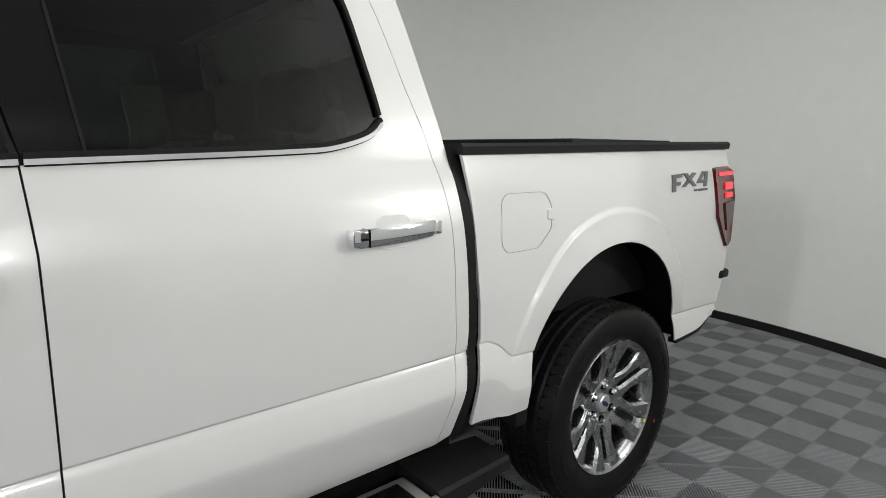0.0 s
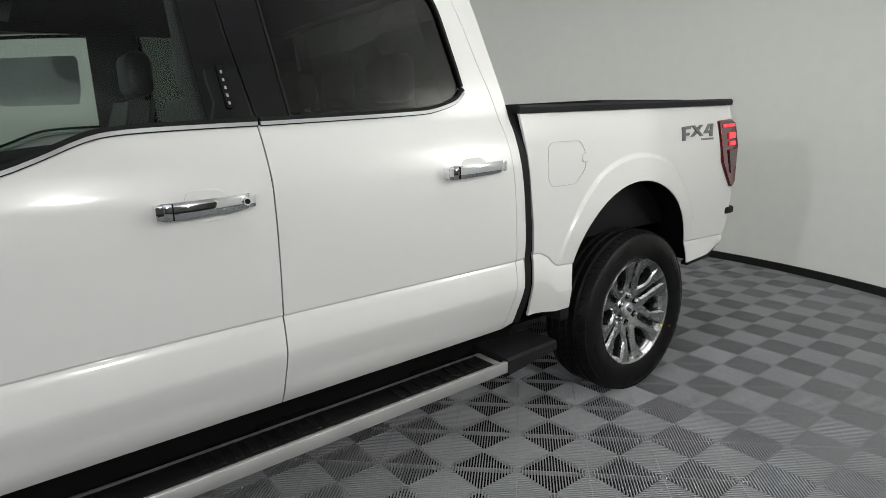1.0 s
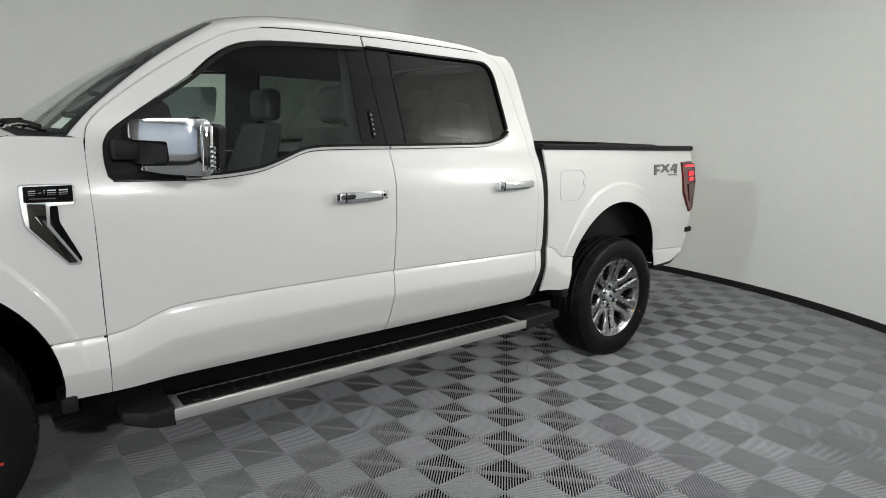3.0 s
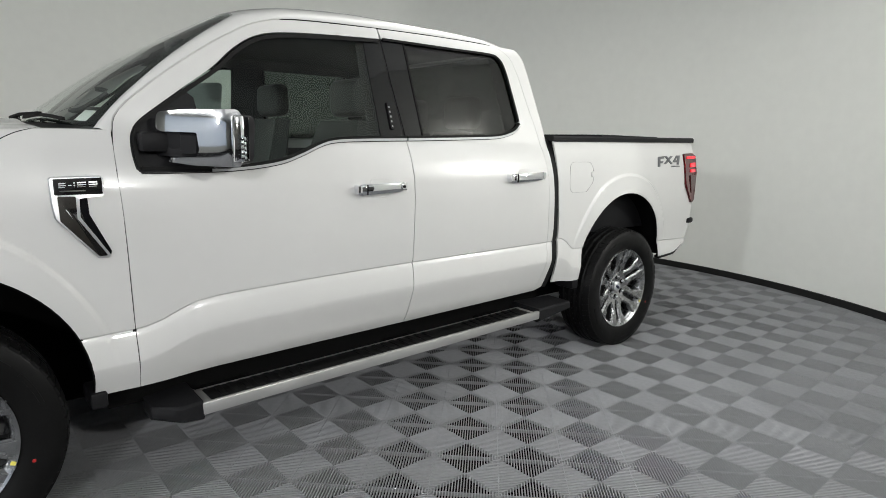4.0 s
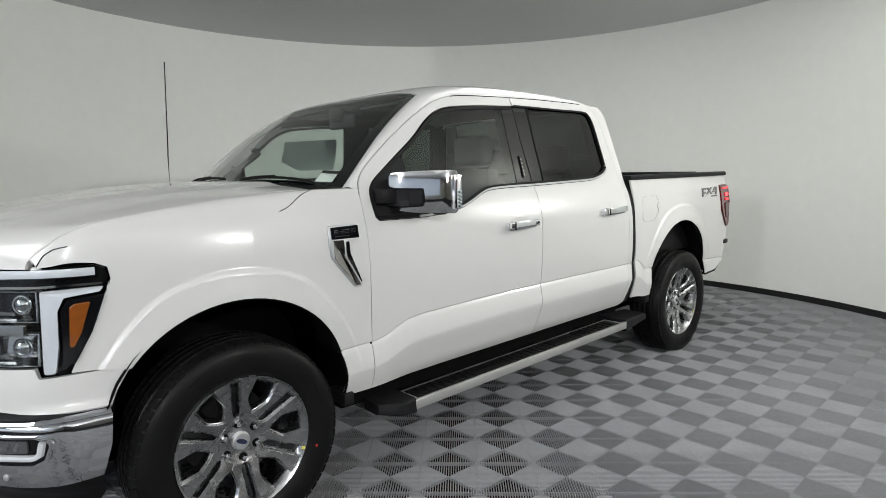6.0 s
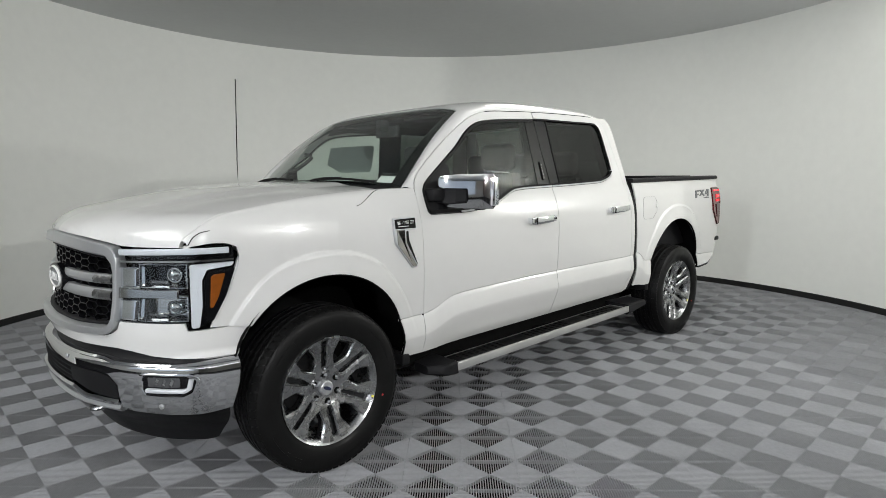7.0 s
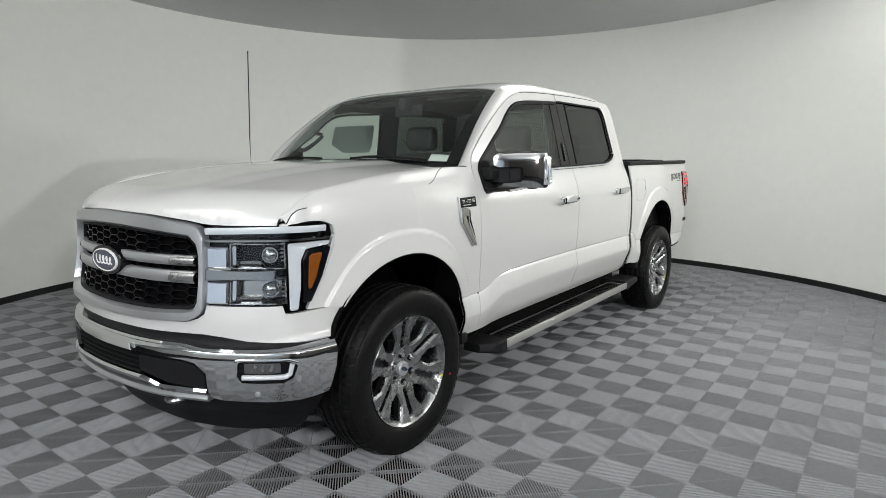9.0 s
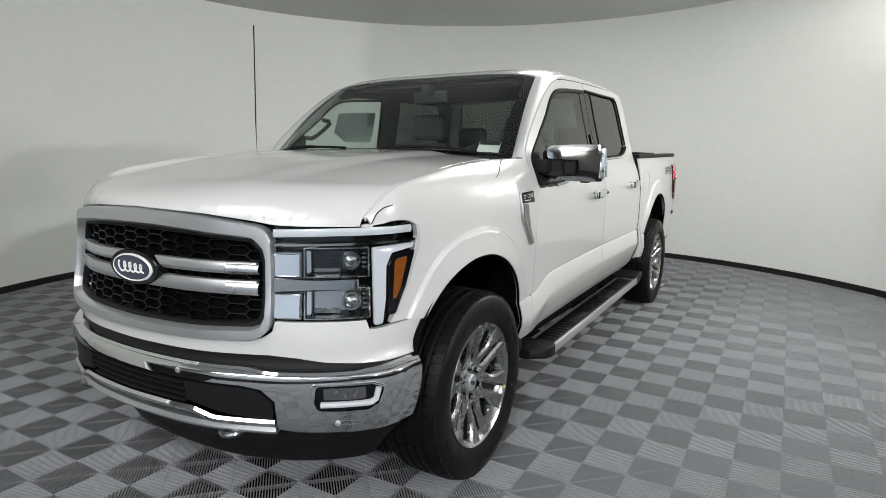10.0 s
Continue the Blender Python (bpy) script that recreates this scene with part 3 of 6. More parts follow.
def build_sides(sign):
    surf = left if sign < 0 else right
    flip = sign > 0
    fine = 0.013 if sign < 0 else 0.05
    df, dr = door_outlines()
    wf, wr = window_outlines()
    mull_f = lambda z: 1.655 + (1.84 - z) * 0.10
    mull_r = lambda z: 1.889 + (1.84 - z) * 0.135
    for key, outline, glass_out, mull, low, gl in (("front", df, wf, mull_f, True, GLASS), ("rear", dr, wr, mull_r, False, PRIVACY)):
        door = panel(key + "_door", flatten(outline), surf, PAINT, truck, fine, 0.02, flip=flip, extra=CREASE, label="white %s door with chrome handle" % key)
        panel("window_glass", split(glass_out, mull, low), surf, gl, door, 0.06, 0, 0.009, flip=flip, label="tinted clear glass" if key == "front" else "dark privacy glass")
        panel("pillar_cover", split(glass_out, mull, not low), surf, BLACK, door, 0.05, 0.004, 0.006, flip=flip, label="gloss black pillar cover")
        if key == "front":
            sail = [(0.96, 1.250)] + [p for p in BELT_F if p[0] < 0.955] + [p for p in TOP_F if p[1] < 1.55] + [(0.868, 1.52), (0.885, 1.42)]
            panel("sail_panel", sail, surf, PLASTIC, door, 0.05, 0.004, 0.002, flip=flip, label="black plastic sail panel")
        else:
            bar = [(mull(z), sign * (side(mull(z), z) - 0.004), z) for z in (1.395, 1.48, 1.57, 1.66, 1.75, 1.845)]
            sweep("division_bar", bar, [(-0.003, -0.003), (0.003, -0.003), (0.003, 0.003), (-0.003, 0.003)], SEAL, door, "thin dark grey bar between glass and pillar cover", up=(0, 1, 0))
        # rubber seal round the glass and the bright strip below it
        belt = BELT_F if key == "front" else BELT_R
        rim = TOP_F if key == "front" else TOP_R
        sweep("belt_moulding", [(x, sign * (side(x, z) + 0.003), z + 0.004) for x, z in belt if x > 0.87], [(-0.004, -0.004), (0.006, -0.004), (0.006, 0.007), (-0.004, 0.007)], SATIN, door, "bright belt moulding")
        # thin dark strip that draws the moulding's shadow line
        sweep("belt_shadow_seal", [(x, sign * (side(x, z) + 0.001), z - 0.002) for x, z in belt], [(-0.004, -0.0015), (0.003, -0.0015), (0.003, 0.0015), (-0.004, 0.0015)], SEAL, door, "")
        sweep("belt_seal", [(x, sign * (side(x, z) + 0.0005), z + 0.017) for x, z in belt], [(-0.008, -0.006), (0.006, -0.006), (0.006, 0.006), (-0.008, 0.006)], SEAL, door, "black rubber seal")
        cxm, czm = (1.2, 1.5) if key == "front" else (2.2, 1.62)
        ring = []
        for x, z in rim:
            d = Vector((cxm - x, czm - z)).normalized() * (0.012 if key == "front" else 0.007)
            ring.append((x + d.x, sign * (side(x, z + d.y) + 0.0005), z + d.y))
        slim_seal = 0.012 if key == "front" else 0.007
        sweep("window_seal", ring, [(-slim_seal, -0.005), (0.003, -0.005), (0.003, 0.6 * slim_seal), (-slim_seal, 0.6 * slim_seal)], SEAL, door, "black rubber seal", up=(0, 1, 0))
        x0, x1 = ((1.515, 1.775), (2.490, 2.765))[key == "rear"]
        z = (1.160, 1.192)[key == "rear"]
        xm = (x0 + x1) / 2 + 0.005
        pocket = rounded([(xm - 0.06, z - 0.04), (xm + 0.06, z - 0.04), (xm + 0.055, z + 0.05), (xm - 0.055, z + 0.05)], 0.03)
        solid("handle_scoop", pocket, 0.0, 0.0016, PAINT, door, lambda a, b, w: (a, sign * (side(a, b) + w), b), "", 0.0015)
        handle(sign, x0, x1, z, door, key)
    for nm, pts in (("front_seam_seal", SEAM_A), ("pillar_seam_seal", SEAM_B), ("rear_seam_seal", SEAM_C)):
        sweep(nm, [(x - (0.004 if nm == "front_seam_seal" else 0.0), sign * (side(x, z) - 0.016), z) for x, z in pts], circle(0.011, 6), SEAL, truck, "", up=(0, 1, 0))
    # cab corner behind the rear door
    edge = SEAM_C[8:]
    panel("cab_corner", flatten([(p[0] + GAP, p[1]) for p in edge] + CAB_END[::-1][:-2]), surf, PAINT, truck, 0.02, 0.05, flip=flip, extra=CREASE)
    # front wing
    arch = arc_pts(-0.02, 0.50, 0.485, -4, 143, 30)
    fend = [(0.500, 0.458)] + arch + [(-0.50, 0.806), (-0.576, 0.808), (-0.519, 0.95), (-0.458, 1.072)]
    fend = [(x, level(x, z)) for x, z in fend] + [(x, shoulder(x, z)) for x, z in ((-0.443, 1.110), (-0.450, 1.152), (-0.485, 1.168), (-0.60, 1.166))]
    fend += [(-0.640, shoulder(-0.64, 1.160)), (-0.656, 1.485), (-0.650, 1.499), (-0.60, 1.499), (-0.40, 1.499), (0.0, 1.499), (0.30, 1.499), (0.50, 1.499), (0.578, 1.48), (0.5775, shoulder(0.575, 1.25)), (0.5875, level(0.5875, 1.05)), (0.6015, level(0.6015, 0.70)), (0.6110, level(0.6110, 0.456))]
    panel("front_wing", fend, fender_surf(sign), PAINT, truck, 0.0065 if sign < 0 else fine, 0.02, flip=flip, extra=CREASE, label="white front wing with flared arch")
    # the bonnet's shut line over the wing
    shut = spline([(-0.640, 1.166), (-0.622, 1.197), (-0.603, 1.213), (-0.575, 1.224), (-0.459, 1.240), (-0.232, 1.264), (-0.063, 1.281), (0.128, 1.300), (0.190, 1.311), (0.235, 1.331), (0.275, 1.355), (0.318, 1.374), (0.37, 1.386)], 4)
    for a, b, w in ((0, 13, 0.0016), (31, 48, 0.0014)):
        line = [fender_surf(sign)(x, shoulder(x, z)) for x, z in shut[a:b + 1]]
        sweep("shut_line", line, [(-w, -w), (w, -w), (w, w), (-w, w)], SEAL, truck, up=(0, 1, 0.01))
    # added strip, blackened to merge with the shade inside the arch
    lip = [(x, sign * (side(x, z) - 0.012), z) for x, z in arch]
    sweep("arch_liner_lip", lip, [(-0.006, -0.008), (0.006, -0.008), (0.006, 0.002), (-0.006, 0.002)], DARK, truck, up=(0, 1, 0))
    # cargo bed side
    arch = arc_pts(3.665, 0.60, 0.471, 188.2, -2, 40)
    tail = lambda x: x + 0.045 * smooth(4.38, 4.53, x)
    bed = [(2.948, 0.540), (3.19, 0.528)] + arch + [(4.150, 0.585), (4.36, 0.595), (4.50, 0.655), (4.545, 0.80), (4.550, 0.955), (4.515, 0.962), (4.435, 1.10), (4.395, 1.335), (4.520, 1.345), (4.505, 1.425),
           (2.890, 1.400), (2.915, 1.25), (2.954, 0.95), (2.962, 0.83), (2.950, 0.70)]
    bed = [(tail(x), z) for x, z in bed]
    b = panel("bed_side", flatten(bed), surf, PAINT, truck, 0.0065 if sign < 0 else fine, 0.012, flip=flip, extra=CREASE, label="white cargo bed side with flared arch")
    # the same added strip, as dark as the shade in the rear arch
    lip = [(x, sign * (side(x, z) - 0.012), z) for x, z in arch]
    sweep("arch_liner_lip", lip, [(-0.006, -0.008), (0.006, -0.008), (0.006, 0.002), (-0.006, 0.002)], DARK, truck, up=(0, 1, 0))
    return b


build_sides(-1)
build_sides(1)


# bonnet, roof, windscreen, pillars
hood_rim = [(nose_x(0.012 * k) + 0.0002, -0.012 * k) for k in range(70)]
hood_rim += [(x, -seam_y(x) + 0.0004) for x in (-0.645, -0.62, -0.60, -0.57, -0.54, -0.50, -0.45, -0.3, -0.15, 0.0, 0.15, 0.28, 0.36)] + [(0.40, -0.775), (0.375, -0.6), (0.33, -0.35), (0.295, -0.15), (0.285, 0.0)]
hood_outline = hood_rim + [(x, -y) for x, y in hood_rim[::-1][1:-1]]


panel("bonnet", hood_outline, hood_surf, PAINT, truck, 0.02, 0.03, flip=False, label="white bonnet with raised centre")

roof_c = curve([(1.05, 1.885), (1.17, 1.925), (1.4, 1.965), (1.7, 1.985), (2.1, 1.985), (2.4, 1.972), (2.55, 1.95), (2.66, 1.905), (2.72, 1.86)])
rail_z = curve([(1.00, 1.755), (1.15, 1.838), (1.32, 1.874), (1.74, 1.897), (2.10, 1.908), (2.42, 1.911), (2.55, 1.90), (2.64, 1.855), (2.72, 1.80)])


def roof_surf(x, a):
    """a runs from -1 at the left gutter over the roof to 1."""
    ang = (a + 1) * math.pi / 2
    c, s = math.cos(ang), max(0.0, math.sin(ang))
    base = rail_z(x)
    y0 = upper(base) - 0.004
    return (x, -math.copysign(abs(c) ** 0.42, c) * y0, base + (roof_c(x) - base) * s ** 0.9)


WS_B = curve([(0, 0.40), (0.4, 0.425), (0.62, 0.462), (0.79, 0.515), (0.85, 0.548)])
WS_T = curve([(0, 1.125), (0.4, 1.112), (0.6, 1.098), (0.735, 1.082)])


def roof_at(x, y):
    """The roof's own cross coordinate and height over a place of the plan."""
    base = rail_z(x)
    c = min(1.0, abs(y) / (upper(base) - 0.004)) ** (1 / 0.42)
    return 2 * math.acos(c) / math.pi - 1, base + (roof_c(x) - base) * math.sqrt(1 - c * c) ** 0.9


roof_front = [(1.05, -0.93)] + [(WS_T(0.735 * (1 - k / 24)) + 0.004, roof_at(WS_T(0.735 * (1 - k / 24)), 0.735 * (1 - k / 24))[0]) for k in range(25)]
roof_outline = [(1.05, -1.0), (1.25, -1.0), (2.40, -1.0), (2.56, -1.0), (2.62, -0.95), (2.67, -0.6), (2.68, 0.0)]
roof_outline = roof_front[::-1] + roof_outline + [(x, -a) for x, a in roof_outline[::-1][1:]] + [(x, -a) for x, a in roof_front[:-1]]
panel("roof", roof_outline, roof_surf, PAINT, truck, 0.05, 0.02, step_v=0.08, label="white roof")


def screen_surf(u, v):
    yb, yt = 0.845 * u, 0.735 * u
    y = yb + (yt - yb) * v
    x = WS_B(abs(yb)) + (WS_T(abs(yt)) - WS_B(abs(yb))) * v
    z = (1.425 - 0.022 * u * u) + (roof_at(WS_T(abs(0.735 * u)), 0.735 * u)[1] - 0.003 - (1.425 - 0.022 * u * u)) * v + 0.035 * math.sin(math.pi * v)
    return (x, y, z)


ws = [(-1, 0), (1, 0), (1, 1), (-1, 1)]
screen = panel("windscreen", ws, screen_surf, SCREEN, truck, 0.12, 0, 0, flip=True, step_v=0.12, label="clear laminated windscreen with dark border")
for a, b, c, d in ((-1, -0.92, 0, 1), (0.92, 1, 0, 1), (-0.92, 0.92, 0.95, 1), (-0.92, 0.92, 0, 0.028)):
    panel("frit_band", [(a, c), (b, c), (b, d), (a, d)], screen_surf, BLACK, screen, 0.1, 0, 0.004, flip=True)
for sign in (-1, 1):
    rows = []
    pil = [(0.577, 1.372), (0.580, 1.380)] + [(x - 0.001, z) for x, z in SEAM_A if 1.385 < z < 1.866]
    for i, (x, z) in enumerate(pil):
        v = max(-0.02, min(1.0, (z - 1.415) / 0.44))
        q = Vector(screen_surf(sign * 1.0, v))
        o = Vector((x - 0.004, sign * (side(max(x, 0.6), z) - 0.002), z + 0.004))
        mid = (q + o) / 2
        n = Vector((-0.45, sign * 0.55, 0.70)).normalized()
        rows.append([o - n * 0.03, o, o * 0.75 + q * 0.25 + n * 0.014, mid + n * 0.018, o * 0.25 + q * 0.75 + n * 0.014, q + n * 0.002, q - n * 0.03])
    loft("a_pillar", rows, PAINT, truck, "white windscreen pillar", closed=False, caps=False, flip=sign < 0)


# ---- wheels ----
def slim(r):
    """The tyre's radii, drawn in towards the rim."""
    return 0.267 + (r - 0.267) * 0.94


def wheel_mesh_tyre():
    """Tyre as a turned section, with tread blocks cut by grooves."""
    bm = bmesh.new()
    sec = [(0.267, -0.112), (0.275, -0.122), (0.300, -0.134), (0.340, -0.141), (0.375, -0.139), (0.400, -0.130), (0.4135, -0.116), (0.4175, -0.095), (0.4195, -0.078),
           (0.4100, -0.076), (0.4100, -0.066), (0.4205, -0.064), (0.4215, -0.030), (0.4110, -0.028), (0.4110, -0.017), (0.4215, -0.015)]
    sec = [(slim(r), w * 0.94) for r, w in sec]
    sec = sec + [(r, -w) for r, w in sec[::-1]]
    n = 96
    rings = []
    for k in range(n):
        a = 2 * math.pi * k / n
        rings.append([bm.verts.new((r * math.cos(a), w, r * math.sin(a))) for r, w in sec])
    for k in range(n):
        a, b = rings[k], rings[(k + 1) % n]
        for j in range(len(sec) - 1):
            bm.faces.new((a[j], b[j], b[j + 1], a[j + 1]))
    return bm


def tread_blocks():
    """Shoulder and centre blocks round the tyre."""
    bm = bmesh.new()
    n = 64
    for k in range(n):
        for w0, w1, da, skew in ((-0.128, -0.082, 0.0, 0.3), (-0.062, -0.033, 0.5, -0.5), (-0.013, 0.013, 0.0, 0.5), (0.033, 0.062, 0.5, -0.5), (0.082, 0.128, 0.0, -0.3)):
            a0 = 2 * math.pi * (k + da) / n
            a1 = a0 + 2 * math.pi / n * 0.80
            pts = []
            for r in (0.408, 0.4235):
                for w, s in ((w0, 0), (w1, skew)):
                    rr = slim(r - (0.012 if abs(w) > 0.12 else 0.0))
                    for a in (a0, a1):
                        ang = a + s * 2 * math.pi / n
                        pts.append(bm.verts.new((rr * math.cos(ang), w * 0.94, rr * math.sin(ang))))
            p = pts
            for q in ((4, 5, 7, 6), (0, 4, 6, 2), (1, 3, 7, 5), (0, 1, 5, 4), (2, 6, 7, 3)):
                bm.faces.new([p[i] for i in q])
    bmesh.ops.recalc_face_normals(bm, faces=bm.faces)
    return bm


def turned(section, n=64, name=None):
    bm = bmesh.new()
    rings = [[bm.verts.new((r * math.cos(2 * math.pi * k / n), w, r * math.sin(2 * math.pi * k / n))) for r, w in section] for k in range(n)]
    for k in range(n):
        a, b = rings[k], rings[(k + 1) % n]
        for j in range(len(section) - 1):
            bm.faces.new((a[j], b[j], b[j + 1], a[j + 1]))
    bmesh.ops.remove_doubles(bm, verts=bm.verts, dist=1e-6)
    bmesh.ops.recalc_face_normals(bm, faces=bm.faces)
    return bm


face_y = curve([(0.03, -0.050), (0.07, -0.058), (0.11, -0.072), (0.15, -0.084), (0.20, -0.096), (0.262, -0.1125)])


def inset(pts, d):
    """A closed outline moved inwards by d (its points run anticlockwise)."""
    out = []
    n = len(pts)
    for i in range(n):
        a, b, c = Vector(pts[i - 1]), Vector(pts[i]), Vector(pts[(i + 1) % n])
        u, v = (b - a).normalized(), (c - b).normalized()
        m = Vector((-u.y - v.y, u.x + v.x))
        m = m.normalized() if m.length > 1e-6 else Vector((-u.y, u.x))
        k = max(0.45, m.dot(Vector((-u.y, u.x))))
        out.append(tuple(b + m * (d / k)))
    return out


def spoke_bar(turn, sg):
    """One of a pair of spokes: a machined face that widens to the rim beside a five-sided window, with stepped flanks."""
    rim = [(0.264 * math.cos(radians(a)), 0.264 * math.sin(radians(a))) for a in (4.6, 8, 12, 16, 20.5)]
    face = [(0.034, 0.0), (0.088, 0.0), (0.097, 0.006), (0.103, 0.0150), (0.115, 0.0185), (0.18, 0.0195), (0.24, 0.0205)] + rim + [(0.243, 0.0860), (0.212, 0.0690), (0.182, 0.0510), (0.160, 0.0465), (0.128, 0.0500), (0.100, 0.0577), (0.029, 0.0170)]
    bm = bmesh.new()
    rings = []
    for d, drop in ((0.0022, 0.0), (0.0, 0.0022), (-0.0035, 0.009), (-0.0060, 0.011), (-0.0085, 0.024), (-0.0095, 0.050)):
        rings.append([bm.verts.new(turn @ Vector((x, face_y(math.hypot(x, z)) + drop, z * sg))) for x, z in inset(face, d)])
    n = len(face)
    for i, (a, b) in enumerate(zip(rings, rings[1:])):
        for j in range(n):
            bm.faces.new((a[j], a[(j + 1) % n], b[(j + 1) % n], b[j])).material_index = 1 if i == 4 else 0
    cap = bm.faces.new(rings[0])
    bmesh.ops.triangulate(bm, faces=[cap])
    bmesh.ops.recalc_face_normals(bm, faces=bm.faces)
    return bm


def spoke_floor(turn):
    """The dark trough between the two spokes of a pair, standing for the shade of an open slot."""
    bm = bmesh.new()
    rows = []
    for x, w in ((0.098, 0.016), (0.14, 0.022), (0.20, 0.023), (0.258, 0.024)):
        y = face_y(x)
        rows.append([bm.verts.new(turn @ Vector((x, y + dy, z))) for z, dy in ((-w, 0.020), (-w * 0.6, 0.034), (w * 0.6, 0.034), (w, 0.020))])
    for a, b in zip(rows, rows[1:]):
        for j in range(3):
            bm.faces.new((a[j], a[j + 1], b[j + 1], b[j]))
    bmesh.ops.recalc_face_normals(bm, faces=bm.faces)
    return bm


def build_wheel(name):
    """Axis along y, outer face towards -y, centre at the origin."""
    wheel = part(name, bmesh.new(), STEEL, truck, "six-spoke alloy wheel with black tyre")
    hub = turned([(0.0, 0.02), (0.075, 0.02), (0.075, 0.10), (0.14, 0.10), (0.165, 0.12), (0.165, 0.14), (0.0, 0.14)], 40)
    hub.to_mesh(wheel.data)
    hub.free()
    tyre = part("tyre", wheel_mesh_tyre(), RUBBER, wheel, "black all-season tyre", 28)
    part("tread", tread_blocks(), RUBBER, tyre, "", 30)
    # raised bars on the side wall, in place of its writing
    for a0, a1 in ((40, 60), (66, 74), (142, 150), (154, 172), (226, 248), (254, 262), (300, 326)):
        n = max(3, int((a1 - a0) / 3))
        loops = []
        for k in range(n + 1):
            a = radians(a0 + (a1 - a0) * k / n)
            loops.append([(r * math.cos(a), y, r * math.sin(a)) for r, y in ((0.342, -0.128), (0.343, -0.1346), (0.356, -0.1340), (0.357, -0.128))])
        loft("sidewall_mark", loops, RUBBER, tyre)
    for name, mat, r, a, y, w, h in (("red_dot", RED_PAINT, 0.316, -6, -0.1300, 0.0065, 0.0065), ("yellow_tag", YELLOW_TAG, 0.262, -3, -0.1165, 0.008, 0.006)):
        bm = bmesh.new()
        m4 = Matrix.Rotation(radians(a), 4, "Y") @ Matrix.Translation((r, y, 0))
        bevelled_box(bm, (-w, -0.001, -h), (w, 0.004, h), 0.0008 if mat == YELLOW_TAG else 0.0035, 1, m4)
        part(name, bm, mat, wheel)
    part("rim", turned([(0.262, 0.10), (0.245, 0.09), (0.238, -0.02), (0.243, -0.085), (0.250, -0.100), (0.262, -0.112), (0.271, -0.1185), (0.2735, -0.114), (0.273, -0.104), (0.262, -0.09), (0.25, 0.0), (0.262, 0.10)], 72), ALLOY, wheel, "bright alloy rim", 30)
    part("brake_disc", turned([(0.0, 0.055), (0.176, 0.055), (0.178, 0.060), (0.178, 0.078), (0.0, 0.08)], 48), STEEL, wheel)
    for k in range(6):
        turn = Matrix.Rotation(radians(60 * k), 4, "Y")
        for sg in (-1, 1):
            part("spoke", spoke_bar(turn, sg), [ALLOY, ALLOY_DARK], wheel, "", 25)
        part("spoke_pocket", spoke_floor(turn), ALLOY_DARK, wheel)
    part("hub_plate", turned([(0.0, -0.0525), (0.050, -0.0555), (0.070, -0.0600), (0.091, -0.0680), (0.0935, -0.0660), (0.094, 0.02), (0.0, 0.02)], 48), ALLOY, wheel, "", 30)
    part("centre_cap", turned([(0.0, -0.074), (0.031, -0.074), (0.036, -0.070), (0.037, -0.055), (0.037, -0.03), (0.0, -0.03)], 36), SATIN, wheel, "round satin centre cap", 30)
    bm = turned([(0.0, -0.0765), (0.022, -0.0765), (0.0235, -0.0745), (0.0235, -0.072), (0.0, -0.072)], 28)
    for v in bm.verts:
        v.co.z *= 0.42
    part("cap_oval", bm, BLUE, wheel)
    for k in range(6):
        # dark disc that stands for the shade in the nut's bore
        seat_m = Matrix.Rotation(radians(60 * k), 4, "Y") @ Matrix.Translation((0.073, 0, 0))
        bm = turned([(0.0, -0.0615), (0.0165, -0.0630), (0.0180, -0.0615), (0.0180, -0.050), (0.0, -0.050)], 20)
        for v in bm.verts:
            v.co = seat_m @ v.co
        part("nut_seat", bm, DARK, wheel, "dark disc for the shaded nut bore", 30)
        nut = bmesh.new()
        m = Matrix.Rotation(radians(60 * k), 4, "Y") @ Matrix.Translation((0.073, -0.056, 0))
        rings = []
        for r, y in ((0.0120, 0.03), (0.0120, -0.006), (0.0112, -0.008), (0.0105, -0.020), (0.006, -0.025)):
            rings.append([nut.verts.new(m @ Vector((r * math.cos(math.pi * j / 3), y, r * math.sin(math.pi * j / 3)))) for j in range(6)])
        for a, b in zip(rings, rings[1:]):
            for j in range(6):
                nut.faces.new((a[j], a[(j + 1) % 6], b[(j + 1) % 6], b[j]))
        nut.faces.new(rings[-1])
        bmesh.ops.recalc_face_normals(nut, faces=nut.faces)
        part("wheel_nut", nut, CHROME, wheel, "chrome wheel nut", 20)
    bm = bmesh.new()
    made = bmesh.ops.create_cone(bm, cap_ends=True, segments=10, radius1=0.006, radius2=0.004, depth=0.03)
    for v in made["verts"]:
        v.co = Vector((v.co.x + 0.225, v.co.z - 0.085, v.co.y + 0.05))
    part("valve", bm, RUBBER, wheel)
    return wheel


AXLE_Z = 0.411
first = build_wheel("wheel")
first.matrix_basis = pose(-0.035, -0.872, AXLE_Z) @ pose(0, 0, 0, 0, 24, 0)
for x, sign, turn in ((3.668, -1, 32), (-0.035, 1, 20), (3.668, 1, 50)):
    copy_thing(first, pose(x, sign * 0.872, AXLE_Z, 0, 0, 0 if sign < 0 else 180) @ pose(0, 0, 0, 0, turn, 0))

